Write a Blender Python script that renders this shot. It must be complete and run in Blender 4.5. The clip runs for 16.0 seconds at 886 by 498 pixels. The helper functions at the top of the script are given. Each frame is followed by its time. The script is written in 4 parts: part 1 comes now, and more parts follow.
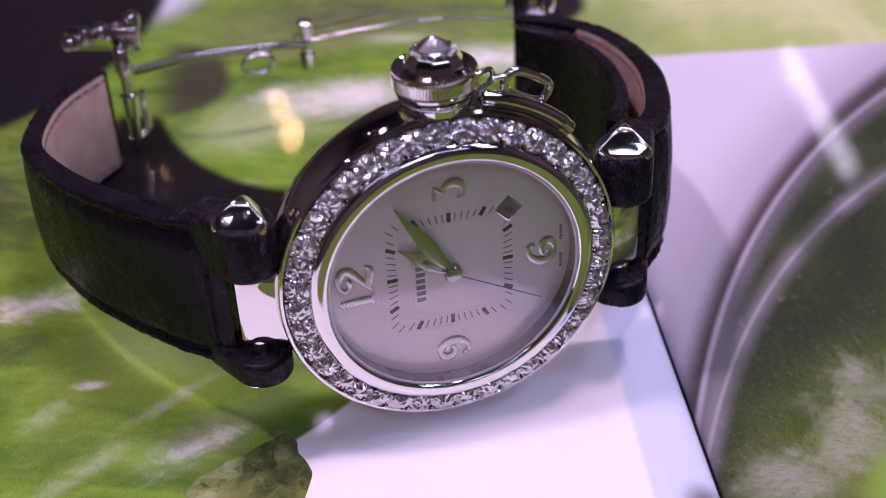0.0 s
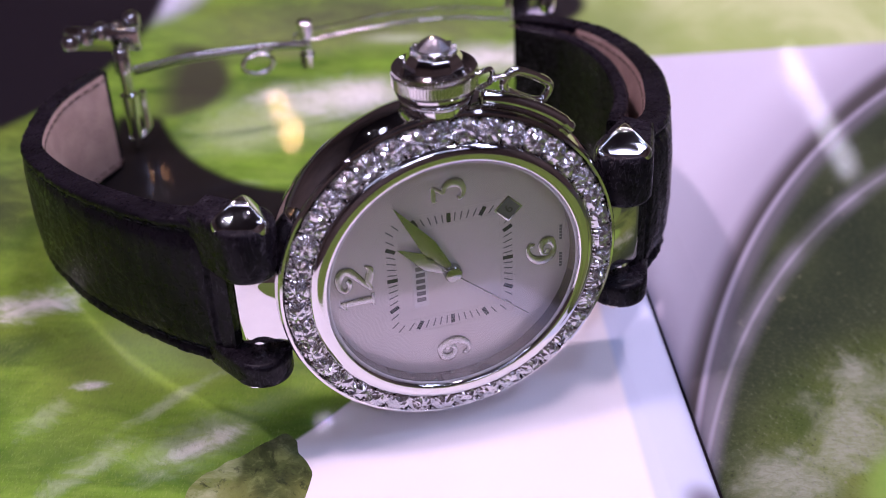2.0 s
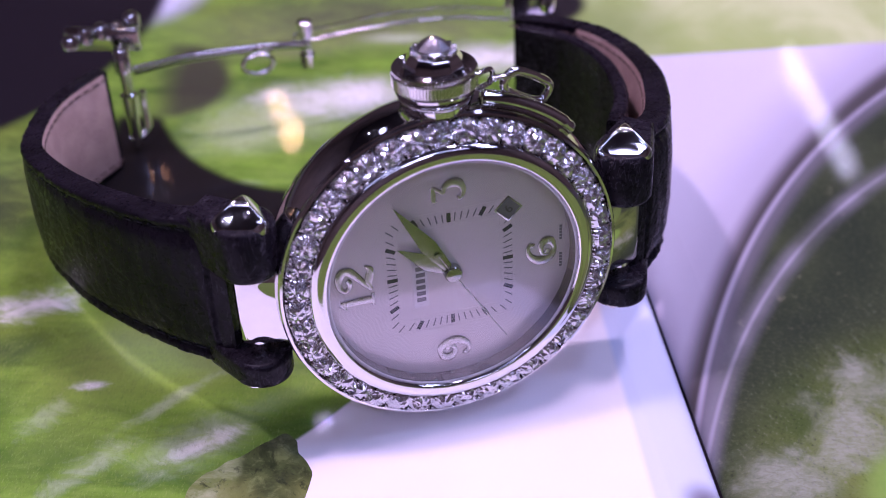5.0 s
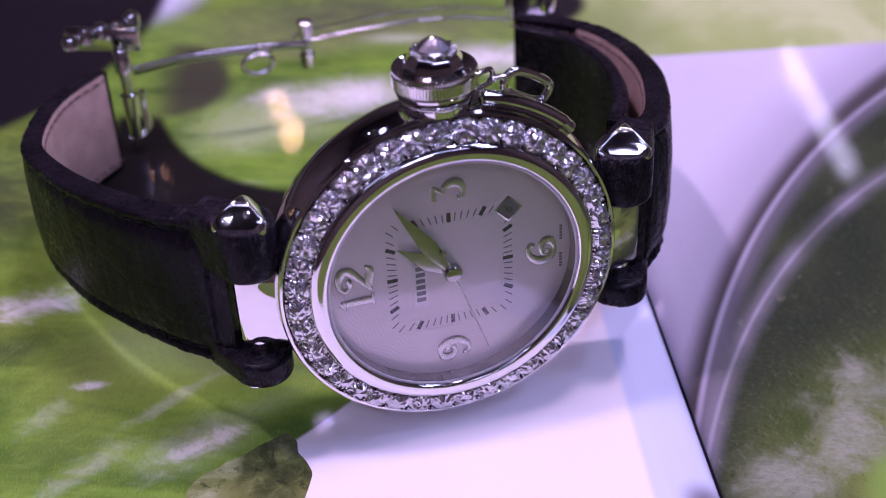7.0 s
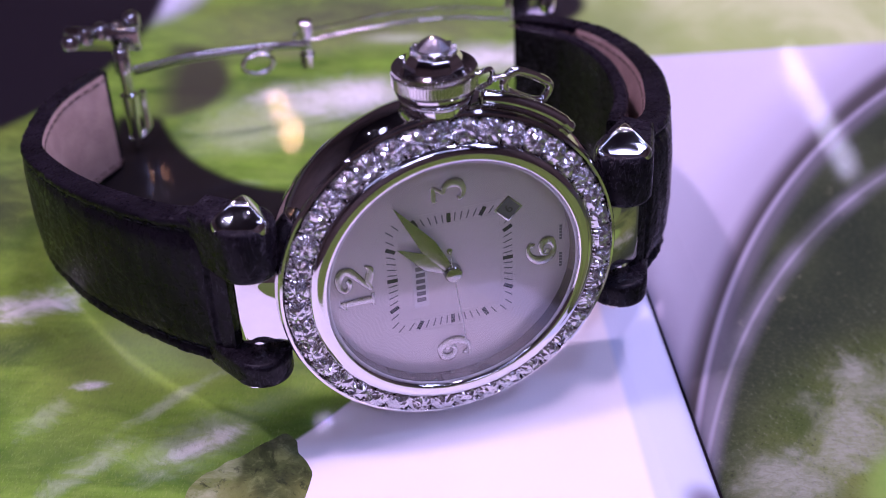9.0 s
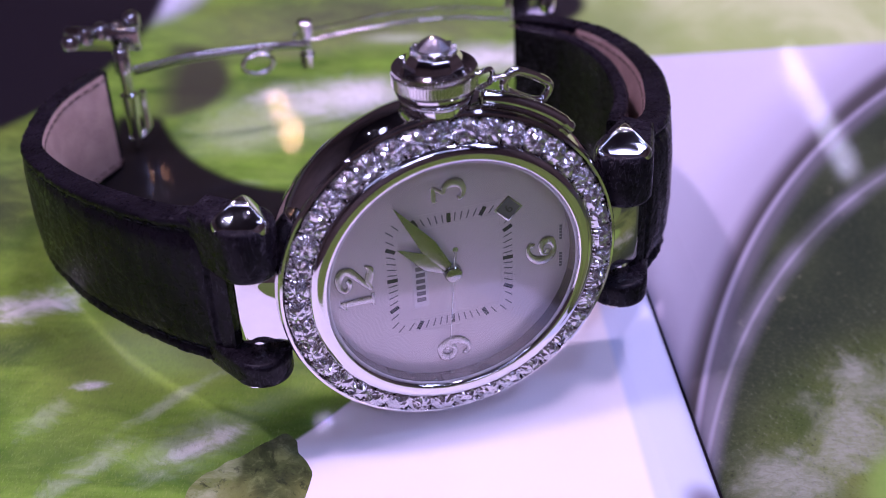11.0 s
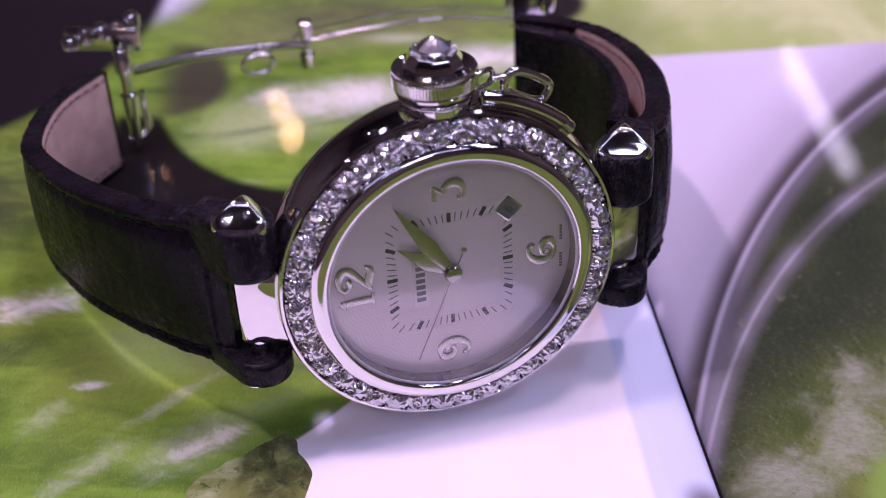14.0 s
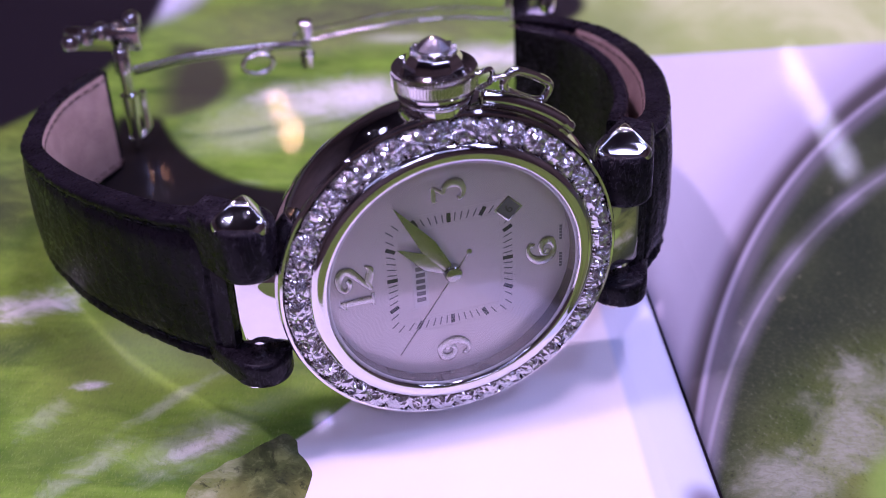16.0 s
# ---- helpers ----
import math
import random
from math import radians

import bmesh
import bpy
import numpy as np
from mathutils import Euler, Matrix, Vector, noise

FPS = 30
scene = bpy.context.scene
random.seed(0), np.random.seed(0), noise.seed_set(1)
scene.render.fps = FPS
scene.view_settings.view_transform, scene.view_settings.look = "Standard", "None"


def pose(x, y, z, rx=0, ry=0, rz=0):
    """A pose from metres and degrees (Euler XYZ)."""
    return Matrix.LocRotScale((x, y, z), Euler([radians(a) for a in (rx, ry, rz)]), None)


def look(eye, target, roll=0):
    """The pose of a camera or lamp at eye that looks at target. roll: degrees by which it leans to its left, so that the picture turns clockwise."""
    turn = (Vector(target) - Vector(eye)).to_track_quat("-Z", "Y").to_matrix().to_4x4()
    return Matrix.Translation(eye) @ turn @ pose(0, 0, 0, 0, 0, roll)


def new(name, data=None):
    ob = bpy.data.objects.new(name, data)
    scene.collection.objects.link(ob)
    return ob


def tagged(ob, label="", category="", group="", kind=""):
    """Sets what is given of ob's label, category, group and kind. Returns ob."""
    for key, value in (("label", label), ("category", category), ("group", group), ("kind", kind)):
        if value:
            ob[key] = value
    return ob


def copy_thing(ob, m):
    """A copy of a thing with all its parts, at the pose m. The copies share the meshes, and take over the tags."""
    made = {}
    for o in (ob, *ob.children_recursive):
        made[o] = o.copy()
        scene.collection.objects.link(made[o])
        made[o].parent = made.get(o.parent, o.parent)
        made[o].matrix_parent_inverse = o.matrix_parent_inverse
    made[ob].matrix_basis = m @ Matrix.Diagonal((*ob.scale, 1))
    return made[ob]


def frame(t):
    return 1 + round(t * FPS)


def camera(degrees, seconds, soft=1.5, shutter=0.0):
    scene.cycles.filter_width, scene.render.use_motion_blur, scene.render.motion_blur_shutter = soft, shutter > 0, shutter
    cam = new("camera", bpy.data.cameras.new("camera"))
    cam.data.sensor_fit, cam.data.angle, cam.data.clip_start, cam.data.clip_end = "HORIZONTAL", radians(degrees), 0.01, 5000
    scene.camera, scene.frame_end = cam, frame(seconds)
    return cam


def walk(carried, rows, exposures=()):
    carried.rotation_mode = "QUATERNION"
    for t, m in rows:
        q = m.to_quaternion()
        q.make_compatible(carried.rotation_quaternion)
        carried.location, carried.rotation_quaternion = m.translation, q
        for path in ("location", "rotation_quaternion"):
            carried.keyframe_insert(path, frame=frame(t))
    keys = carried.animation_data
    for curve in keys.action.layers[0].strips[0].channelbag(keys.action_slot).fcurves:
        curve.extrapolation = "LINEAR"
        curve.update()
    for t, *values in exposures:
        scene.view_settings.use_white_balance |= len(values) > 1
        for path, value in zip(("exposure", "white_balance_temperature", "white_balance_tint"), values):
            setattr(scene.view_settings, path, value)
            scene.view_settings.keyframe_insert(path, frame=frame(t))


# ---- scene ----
MM = 0.001
cam = camera(38.0, 16.0, soft=0.8)
EYE = Vector((-0.84, -90.08, 110.05)) * MM
AIM = EYE + Vector((0.0, 0.7119, -0.7023)) * 0.12
CAM_POSE = look(EYE, AIM, 1.73)
walk(cam, [(0.0, CAM_POSE), (16.0, CAM_POSE)],
     exposures=[(0.0, 0.0, 5920, 36), (1.0, 0.0, 5870, 33), (2.0, 0.12, 5870, 31), (2.6, 0.15, 5820, 31), (3.5, 0.14, 5580, 30), (4.1, 0.24, 5380, 36), (6.5, -0.02, 5470, 52),
                (8.0, -0.05, 5420, 50), (9.0, 0.06, 5400, 50), (11.5, 0.04, 5330, 46), (13.0, 0.06, 5380, 38), (13.6, 0.20, 5570, 36), (14.0, 0.02, 5830, 46), (14.5, -0.09, 5880, 45),
                (15.0, -0.06, 5180, 48), (15.5, -0.36, 5380, 60), (16.0, 0.12, 5380, 54)])
cam.data.dof.use_dof = True
cam.data.dof.focus_distance = 0.130
cam.data.dof.aperture_fstop = 22.0

# ---- world, lamps ----
world = bpy.data.worlds.new("showroom_air")
scene.world = world
world.use_nodes = True
world.node_tree.nodes["Background"].inputs[0].default_value = (0.55, 0.55, 0.75, 1)
world.node_tree.nodes["Background"].inputs[1].default_value = 0.05


def area_lamp(name, eye, target, sx, sy, watts, colour, spread=180):
    data = bpy.data.lights.new(name, "AREA")
    data.shape, data.size, data.size_y = "RECTANGLE", sx, sy
    data.energy, data.color, data.spread = watts, colour, radians(spread)
    ob = new(name, data)
    ob.matrix_world = look(Vector(eye), Vector(target))
    return ob


# warm overhead lamps of the showroom, out of view, set from their shadows
area_lamp("unseen_overhead_lamp", (0.30, 0.44, 1.52), (0, 0, 0), 0.22, 0.22, 12.2, (1.0, 0.78, 0.78))
area_lamp("unseen_overhead_lamp", (-0.70, 0.22, 1.52), (0, 0, 0), 0.10, 0.10, 13.2, (1.0, 0.76, 0.78))
# two bluish fill lamps added; no such fittings are seen
area_lamp("unseen_overhead_lamp", (0.25, -1.0, 1.45), (0, 0, 0), 0.5, 0.12, 2.6, (0.78, 0.80, 1.0))
area_lamp("unseen_overhead_lamp", (0.95, 0.25, 1.45), (0, 0, 0), 0.2, 0.2, 5.4, (0.54, 0.68, 1.0))
# slim white spot tube over the counter, mirrored in the white page
tube = area_lamp("ceiling_tube_lamp", (0, 0, 1), (0, 0, 0), 0.020, 0.164, 0.6, (0.97, 0.95, 1.0))
tube_a, tube_b = Vector((0.399, 1.171, 0.790)), Vector((0.480, 1.066, 0.886))
tube_y, tube_z = (tube_b - tube_a).normalized(), ((tube_a + tube_b) / 2).normalized()
tube_x = tube_y.cross(tube_z).normalized()
tube_z = tube_x.cross(tube_y)
tube.matrix_world = Matrix.Translation((tube_a + tube_b) / 2) @ Matrix((tube_x, tube_y, tube_z)).transposed().to_4x4()
# warm bulbs behind the counter, mirrored in the glossy page
area_lamp("wall_bulb_lamp", (-0.225, 1.342, 1.077), (0, 0, 0), 0.015, 0.04, 0.45, (1.0, 0.62, 0.22))
area_lamp("wall_bulb_lamp", (-0.243, 1.350, 1.030), (0, 0, 0), 0.013, 0.022, 0.18, (1.0, 0.62, 0.22))
area_lamp("wall_bulb_lamp", (-0.407, 1.266, 1.109), (0, 0, 0), 0.012, 0.03, 0.09, (1.0, 0.50, 0.20))


# ---- material tools ----
class Net:
    """A small hand for wiring shader nodes."""

    def __init__(self, name):
        self.mat = bpy.data.materials.new(name)
        self.mat.use_nodes = True
        self.t = self.mat.node_tree
        self.t.nodes.clear()
        self.out = self.t.nodes.new("ShaderNodeOutputMaterial")

    def put(self, socket, value):
        if isinstance(value, bpy.types.NodeSocket):
            self.t.links.new(value, socket)
        elif isinstance(value, (tuple, list)) and len(value) == 3 and socket.type == "RGBA":
            socket.default_value = (*value, 1)
        else:
            socket.default_value = value

    def node(self, kind, **ins):
        n = self.t.nodes.new(kind)
        for k, v in ins.items():
            self.put(n.inputs[k.replace("_", " ")], v)
        return n

    def math(self, op, a, b=0.0, c=0.0):
        n = self.t.nodes.new("ShaderNodeMath")
        n.operation = op
        for i, v in enumerate((a, b, c)):
            self.put(n.inputs[i], v)
        return n.outputs[0]

    def coords(self, scale=(1, 1, 1), turn=0.0, shift=(0, 0, 0)):
        c = self.t.nodes.new("ShaderNodeTexCoord")
        m = self.node("ShaderNodeMapping", Vector=c.outputs["Object"])
        m.inputs["Scale"].default_value = scale
        m.inputs["Rotation"].default_value = (0, 0, radians(turn))
        m.inputs["Location"].default_value = shift
        return m.outputs[0]

    def noise(self, vec, scale, detail=4.0, rough=0.55, warp=0.0):
        return self.node("ShaderNodeTexNoise", Vector=vec, Scale=scale, Detail=detail, Roughness=rough, Distortion=warp).outputs[0]

    def step(self, v, lo, hi, a=0.0, b=1.0):
        n = self.t.nodes.new("ShaderNodeMapRange")
        n.interpolation_type = "SMOOTHSTEP"
        for i, x in enumerate((v, lo, hi, a, b)):
            self.put(n.inputs[i], x)
        return n.outputs[0]

    def mix(self, f, a, b):
        n = self.t.nodes.new("ShaderNodeMix")
        n.data_type = "RGBA"
        self.put(n.inputs[0], f)
        self.put(n.inputs[6], a)
        self.put(n.inputs[7], b)
        return n.outputs[2]

    def bump(self, h, strength, dist):
        return self.node("ShaderNodeBump", Height=h, Strength=strength, Distance=dist).outputs[0]

    def surface(self, **ins):
        n = self.node("ShaderNodeBsdfPrincipled", **ins)
        self.t.links.new(n.outputs[0], self.out.inputs[0])
        return self.mat


def metal(name, colour, rough, scratch=0.06):
    m = Net(name)
    v = m.coords()
    n = m.noise(v, 900, 3)
    r = m.step(m.noise(v, 220, 4), 0.3, 0.75, rough, rough + scratch)
    return m.surface(Base_Color=m.mix(n, tuple(c * 0.93 for c in colour), colour), Metallic=1.0, Roughness=r)


STEEL = metal("polished_white_gold", (0.80, 0.79, 0.78), 0.03, 0.05)
STEEL_SOFT = metal("polished_clasp_steel", (0.78, 0.77, 0.78), 0.05, 0.06)
HAND = metal("sword_pointer_steel", (0.48, 0.48, 0.46), 0.10, 0.05)
NUMERAL = metal("polished_numeral", (0.60, 0.585, 0.57), 0.2, 0.05)
REHAUT = metal("brushed_inner_ring", (0.22, 0.20, 0.19), 0.26, 0.08)


def leather(name, a, b, grain, rough, scales, gloss=0.16, relief=0.7):
    m = Net(name)
    v = m.coords()
    n1 = m.noise(v, grain, 6, 0.6)
    n2 = m.noise(v, grain * 0.14, 3, 0.5)
    h = n1
    if scales:
        warped = m.node("ShaderNodeVectorMath", Vector=v)
        warped.operation = "MULTIPLY"
        warped.inputs[1].default_value = (1.0, 0.65, 0.65)
        vor = m.t.nodes.new("ShaderNodeTexVoronoi")
        vor.feature = "DISTANCE_TO_EDGE"
        m.put(vor.inputs["Vector"], warped.outputs[0])
        vor.inputs["Scale"].default_value = 300
        groove = m.step(vor.outputs["Distance"], 0.0, 0.12)
        folds = m.noise(m.coords((0.35, 1.0, 1.0)), 900, 5, 0.65, 1.2)
        h = m.math("ADD", m.math("MULTIPLY", groove, 0.4), m.math("ADD", m.math("MULTIPLY", n1, 0.4), m.math("MULTIPLY", folds, 0.5)))
    col = m.mix(m.step(n2, 0.3, 0.7), a, b)
    if scales:
        vein = m.noise(m.coords((0.3, 1.0, 1.0)), 520, 4, 0.6, 1.6)
        thin = m.math("MULTIPLY", m.step(m.math("ABSOLUTE", m.math("SUBTRACT", vein, 0.5)), 0.0, 0.02, 1.0, 0.0), m.step(n1, 0.40, 0.60))
        # creases are worn pale where the strap folds round its bar
        fold = m.math("ABSOLUTE", m.node("ShaderNodeSeparateXYZ", Vector=v).outputs[1])
        thin = m.math("MULTIPLY", thin, m.step(fold, 0.0235, 0.0265, 1.0, 0.08))
        col = m.mix(m.math("MULTIPLY", thin, 0.45), col, (0.12, 0.11, 0.13))
        h = m.math("SUBTRACT", h, m.math("MULTIPLY", thin, 0.12))
    return m.surface(Base_Color=col, Roughness=m.step(n1, 0.3, 0.7, rough - 0.06, rough + 0.2),
                     Specular_IOR_Level=gloss, Normal=m.bump(h, relief, 0.00016))


BLACK_LEATHER = leather("black_crocodile_leather", (0.005, 0.004, 0.006), (0.011, 0.009, 0.013), 1500, 0.26, True, 0.13, 0.5)
LINING = leather("pink_beige_lining_leather", (0.42, 0.29, 0.25), (0.52, 0.37, 0.32), 2600, 0.62, False)
LINING_THREAD = leather("brown_lining_thread", (0.10, 0.07, 0.06), (0.16, 0.11, 0.095), 4000, 0.7, False)
THREAD = leather("black_thread", (0.015, 0.014, 0.017), (0.03, 0.028, 0.034), 4000, 0.7, False)


def diamond_glass():
    m = Net("cut_diamond")
    g = m.node("ShaderNodeBsdfGlass", Color=(1, 1, 1), Roughness=0.0, IOR=2.4)
    s = m.node("ShaderNodeBsdfGlossy", Color=(0.97, 0.97, 1.0), Roughness=0.03)
    w = m.node("ShaderNodeBsdfGlossy", Color=(0.95, 0.95, 1.0), Roughness=0.38)
    x, y = m.node("ShaderNodeMixShader", Fac=0.34), m.node("ShaderNodeMixShader", Fac=0.66)
    m.t.links.new(s.outputs[0], x.inputs[1])
    m.t.links.new(w.outputs[0], x.inputs[2])
    m.t.links.new(g.outputs[0], y.inputs[1])
    m.t.links.new(x.outputs[0], y.inputs[2])
    m.t.links.new(y.outputs[0], m.out.inputs[0])
    return m.mat


DIAMOND = diamond_glass()


def crystal_glass():
    m = Net("sapphire_crystal")
    g = m.node("ShaderNodeBsdfGlossy", Color=(1, 1, 1), Roughness=0.015)
    t = m.node("ShaderNodeBsdfTransparent", Color=(0.97, 0.97, 0.98))
    x = m.node("ShaderNodeMixShader", Fac=0.05)
    m.t.links.new(t.outputs[0], x.inputs[1])
    m.t.links.new(g.outputs[0], x.inputs[2])
    m.t.links.new(x.outputs[0], m.out.inputs[0])
    return m.mat


CRYSTAL = crystal_glass()


def dial_silver():
    m = Net("silvered_guilloche_dial")
    c = m.t.nodes.new("ShaderNodeTexCoord")
    sep = m.node("ShaderNodeSeparateXYZ", Vector=c.outputs["Object"])
    x = m.math("SUBTRACT", sep.outputs[0], DIAL_OFF.x)
    y = m.math("SUBTRACT", sep.outputs[1], DIAL_OFF.y)
    rad = m.math("SQRT", m.math("ADD", m.math("MULTIPLY", x, x), m.math("MULTIPLY", y, y)))
    ang = m.math("ARCTAN2", y, x)
    square = m.math("MAXIMUM", m.math("ABSOLUTE", x), m.math("ABSOLUTE", y))
    inner = m.step(square, 0.00522, 0.00528, 1.0, 0.0)
    border = m.step(square, 0.00685, 0.00690, 1.0, 0.0)
    rays = m.math("SINE", m.math("MULTIPLY", ang, 24.0))
    rays = m.math("ADD", rays, m.math("MULTIPLY", m.math("SINE", m.math("MULTIPLY", ang, 60.0)), 0.4))
    wob = m.math("MULTIPLY", m.math("SINE", m.math("MULTIPLY", ang, 16.0)), 0.00028)
    rings = m.math("SINE", m.math("MULTIPLY", m.math("ADD", rad, wob), 2 * math.pi / 0.00042))
    outside = m.math("SUBTRACT", 1.0, border)
    h = m.math("ADD", m.math("MULTIPLY", m.math("MULTIPLY", rays, inner), m.math("MULTIPLY", rad, 360.0)),
               m.math("MULTIPLY", m.math("MULTIPLY", rings, outside), 0.28))
    grain = m.noise(c.outputs["Object"], 5000, 2)
    h = m.math("ADD", h, m.math("MULTIPLY", grain, 0.25))
    col = m.mix(m.step(rings, -0.4, 0.9), (0.62, 0.565, 0.56), (0.67, 0.615, 0.605))
    return m.surface(Base_Color=col, Metallic=0.4, Roughness=0.33, Normal=m.bump(h, 0.10, 0.00004))


def plain(name, colour, rough, metal_=0.0, grain=800.0, depth=0.15, coat=0.0):
    m = Net(name)
    v = m.coords()
    n = m.noise(v, grain, 5)
    return m.surface(Base_Color=m.mix(n, tuple(c * (1 - depth) for c in colour), tuple(min(1, c * (1 + depth)) for c in colour)),
                     Roughness=m.step(n, 0.2, 0.8, rough, rough + 0.1), Metallic=metal_, Coat_Weight=coat)


INK = plain("black_dial_print", (0.018, 0.018, 0.02), 0.45)
GREY_PRINT = plain("grey_dial_print", (0.16, 0.15, 0.16), 0.5)
DATE_DISC = plain("date_disc_grey", (0.11, 0.11, 0.12), 0.5)


# ---- mesh tools ----
def part(name, bm, material, parent, label="", smooth=40.0, shift=None):
    """Links a bmesh, given in millimetres, as one mesh object under a thing or a part."""
    bmesh.ops.recalc_face_normals(bm, faces=bm.faces)
    off = shift if shift is not None else (parent["off"] if "off" in parent.keys() else (0, 0, 0))
    for vert in bm.verts:
        vert.co = (vert.co - Vector(off)) * MM
    lim = radians(smooth)
    for f in bm.faces:
        f.smooth = smooth > 0
    for e in bm.edges:
        e.smooth = len(e.link_faces) == 2 and e.calc_face_angle(0.0) < lim
    mesh = bpy.data.meshes.new(name)
    bm.to_mesh(mesh)
    bm.free()
    mesh.materials.append(material)
    ob = new(name, mesh)
    ob.parent = parent
    if label:
        ob["label"] = label
    if "off" in parent.keys():
        ob["off"] = list(parent["off"])
    return ob


def lathe(profile, steps=128, axis="Z", centre=(0, 0, 0), bm=None, closed=False):
    """Turns (radius, height) pairs about an axis."""
    bm = bm or bmesh.new()
    rings = []
    for r, h in profile:
        ring = []
        for i in range(steps):
            a = 2 * math.pi * i / steps
            p = (r * math.cos(a), r * math.sin(a), h)
            if axis == "X":
                p = (h, r * math.cos(a), r * math.sin(a))
            if axis == "Y":
                p = (r * math.sin(a), h, r * math.cos(a))
            ring.append(bm.verts.new(Vector(p) + Vector(centre)))
        rings.append(ring)
    for a, b in zip(rings, rings[1:] + rings[:1] if closed else rings[1:]):
        for i in range(steps):
            j = (i + 1) % steps
            bm.faces.new((a[i], a[j], b[j], b[i]))
    if not closed:
        for ring in (rings[0], rings[-1]):
            if len(ring) > 2:
                bm.faces.new(ring)
    return bm


def spline(points, n):
    """A smooth curve through a few points."""
    p = [Vector(q) for q in points]
    p = [2 * p[0] - p[1]] + p + [2 * p[-1] - p[-2]]
    out = []
    for i in range(1, len(p) - 2):
        a, b, c, d = p[i - 1], p[i], p[i + 1], p[i + 2]
        for k in range(n):
            t = k / n
            out.append(0.5 * (2 * b + (c - a) * t + (2 * a - 5 * b + 4 * c - d) * t * t + (3 * b - a - 3 * c + d) * t ** 3))
    return out + [p[-2]]


def tube(path, r, sides=12, loop=False, bm=None, flat=1.0):
    """A round or flattened rod along a path."""
    bm = bm or bmesh.new()
    pts = [Vector(q) for q in path]
    n = len(pts)
    rings, ref = [], None
    for i, q in enumerate(pts):
        nxt = pts[(i + 1) % n] if loop or i < n - 1 else q
        prv = pts[i - 1] if loop or i > 0 else q
        d = (nxt - prv).normalized()
        if ref is None:
            ref = d.orthogonal().normalized()
        ref = (ref - ref.dot(d) * d).normalized()
        side = d.cross(ref)
        rings.append([bm.verts.new(q + r * (math.cos(a) * ref + flat * math.sin(a) * side)) for a in (2 * math.pi * k / sides for k in range(sides))])
    for i in range(n if loop else n - 1):
        a, b = rings[i], rings[(i + 1) % n]
        for k in range(sides):
            bm.faces.new((a[k], a[(k + 1) % sides], b[(k + 1) % sides], b[k]))
    if not loop:
        bm.faces.new(rings[0])
        bm.faces.new(rings[-1])
    return bm


def block(size, centre, bevel=0.2, turn=None, bm=None):
    b = bmesh.new()
    bmesh.ops.create_cube(b, size=1.0)
    for v in b.verts:
        v.co = Vector([c * s for c, s in zip(v.co, size)])
    if bevel:
        bmesh.ops.bevel(b, geom=b.edges[:], offset=bevel, segments=2, affect="EDGES", profile=0.5)
    m = Matrix.Translation(centre) @ (turn or Matrix.Identity(4))
    b.transform(m)
    if bm is None:
        return b
    tmp = bpy.data.meshes.new("tmp")
    b.to_mesh(tmp)
    b.free()
    bm.from_mesh(tmp)
    bpy.data.meshes.remove(tmp)
    return bm


def letters(text, size, depth):
    """The built-in font as a bmesh in millimetres, centred."""
    data = bpy.data.curves.new("text", "FONT")
    data.body, data.size, data.extrude, data.align_x, data.align_y = text, size, depth, "CENTER", "CENTER"
    data.bevel_depth, data.bevel_resolution, data.resolution_u = depth * 0.5, 1, 6
    ob = bpy.data.objects.new("text", data)
    scene.collection.objects.link(ob)
    mesh = bpy.data.meshes.new_from_object(ob.evaluated_get(bpy.context.evaluated_depsgraph_get()))
    bm = bmesh.new()
    bm.from_mesh(mesh)
    bpy.data.objects.remove(ob)
    bpy.data.meshes.remove(mesh)
    bpy.data.curves.remove(data)
    xs = [v.co.x for v in bm.verts]
    ys = [v.co.y for v in bm.verts]
    bm.transform(Matrix.Translation((-(min(xs) + max(xs)) / 2, -(min(ys) + max(ys)) / 2, 0)))
    return bm


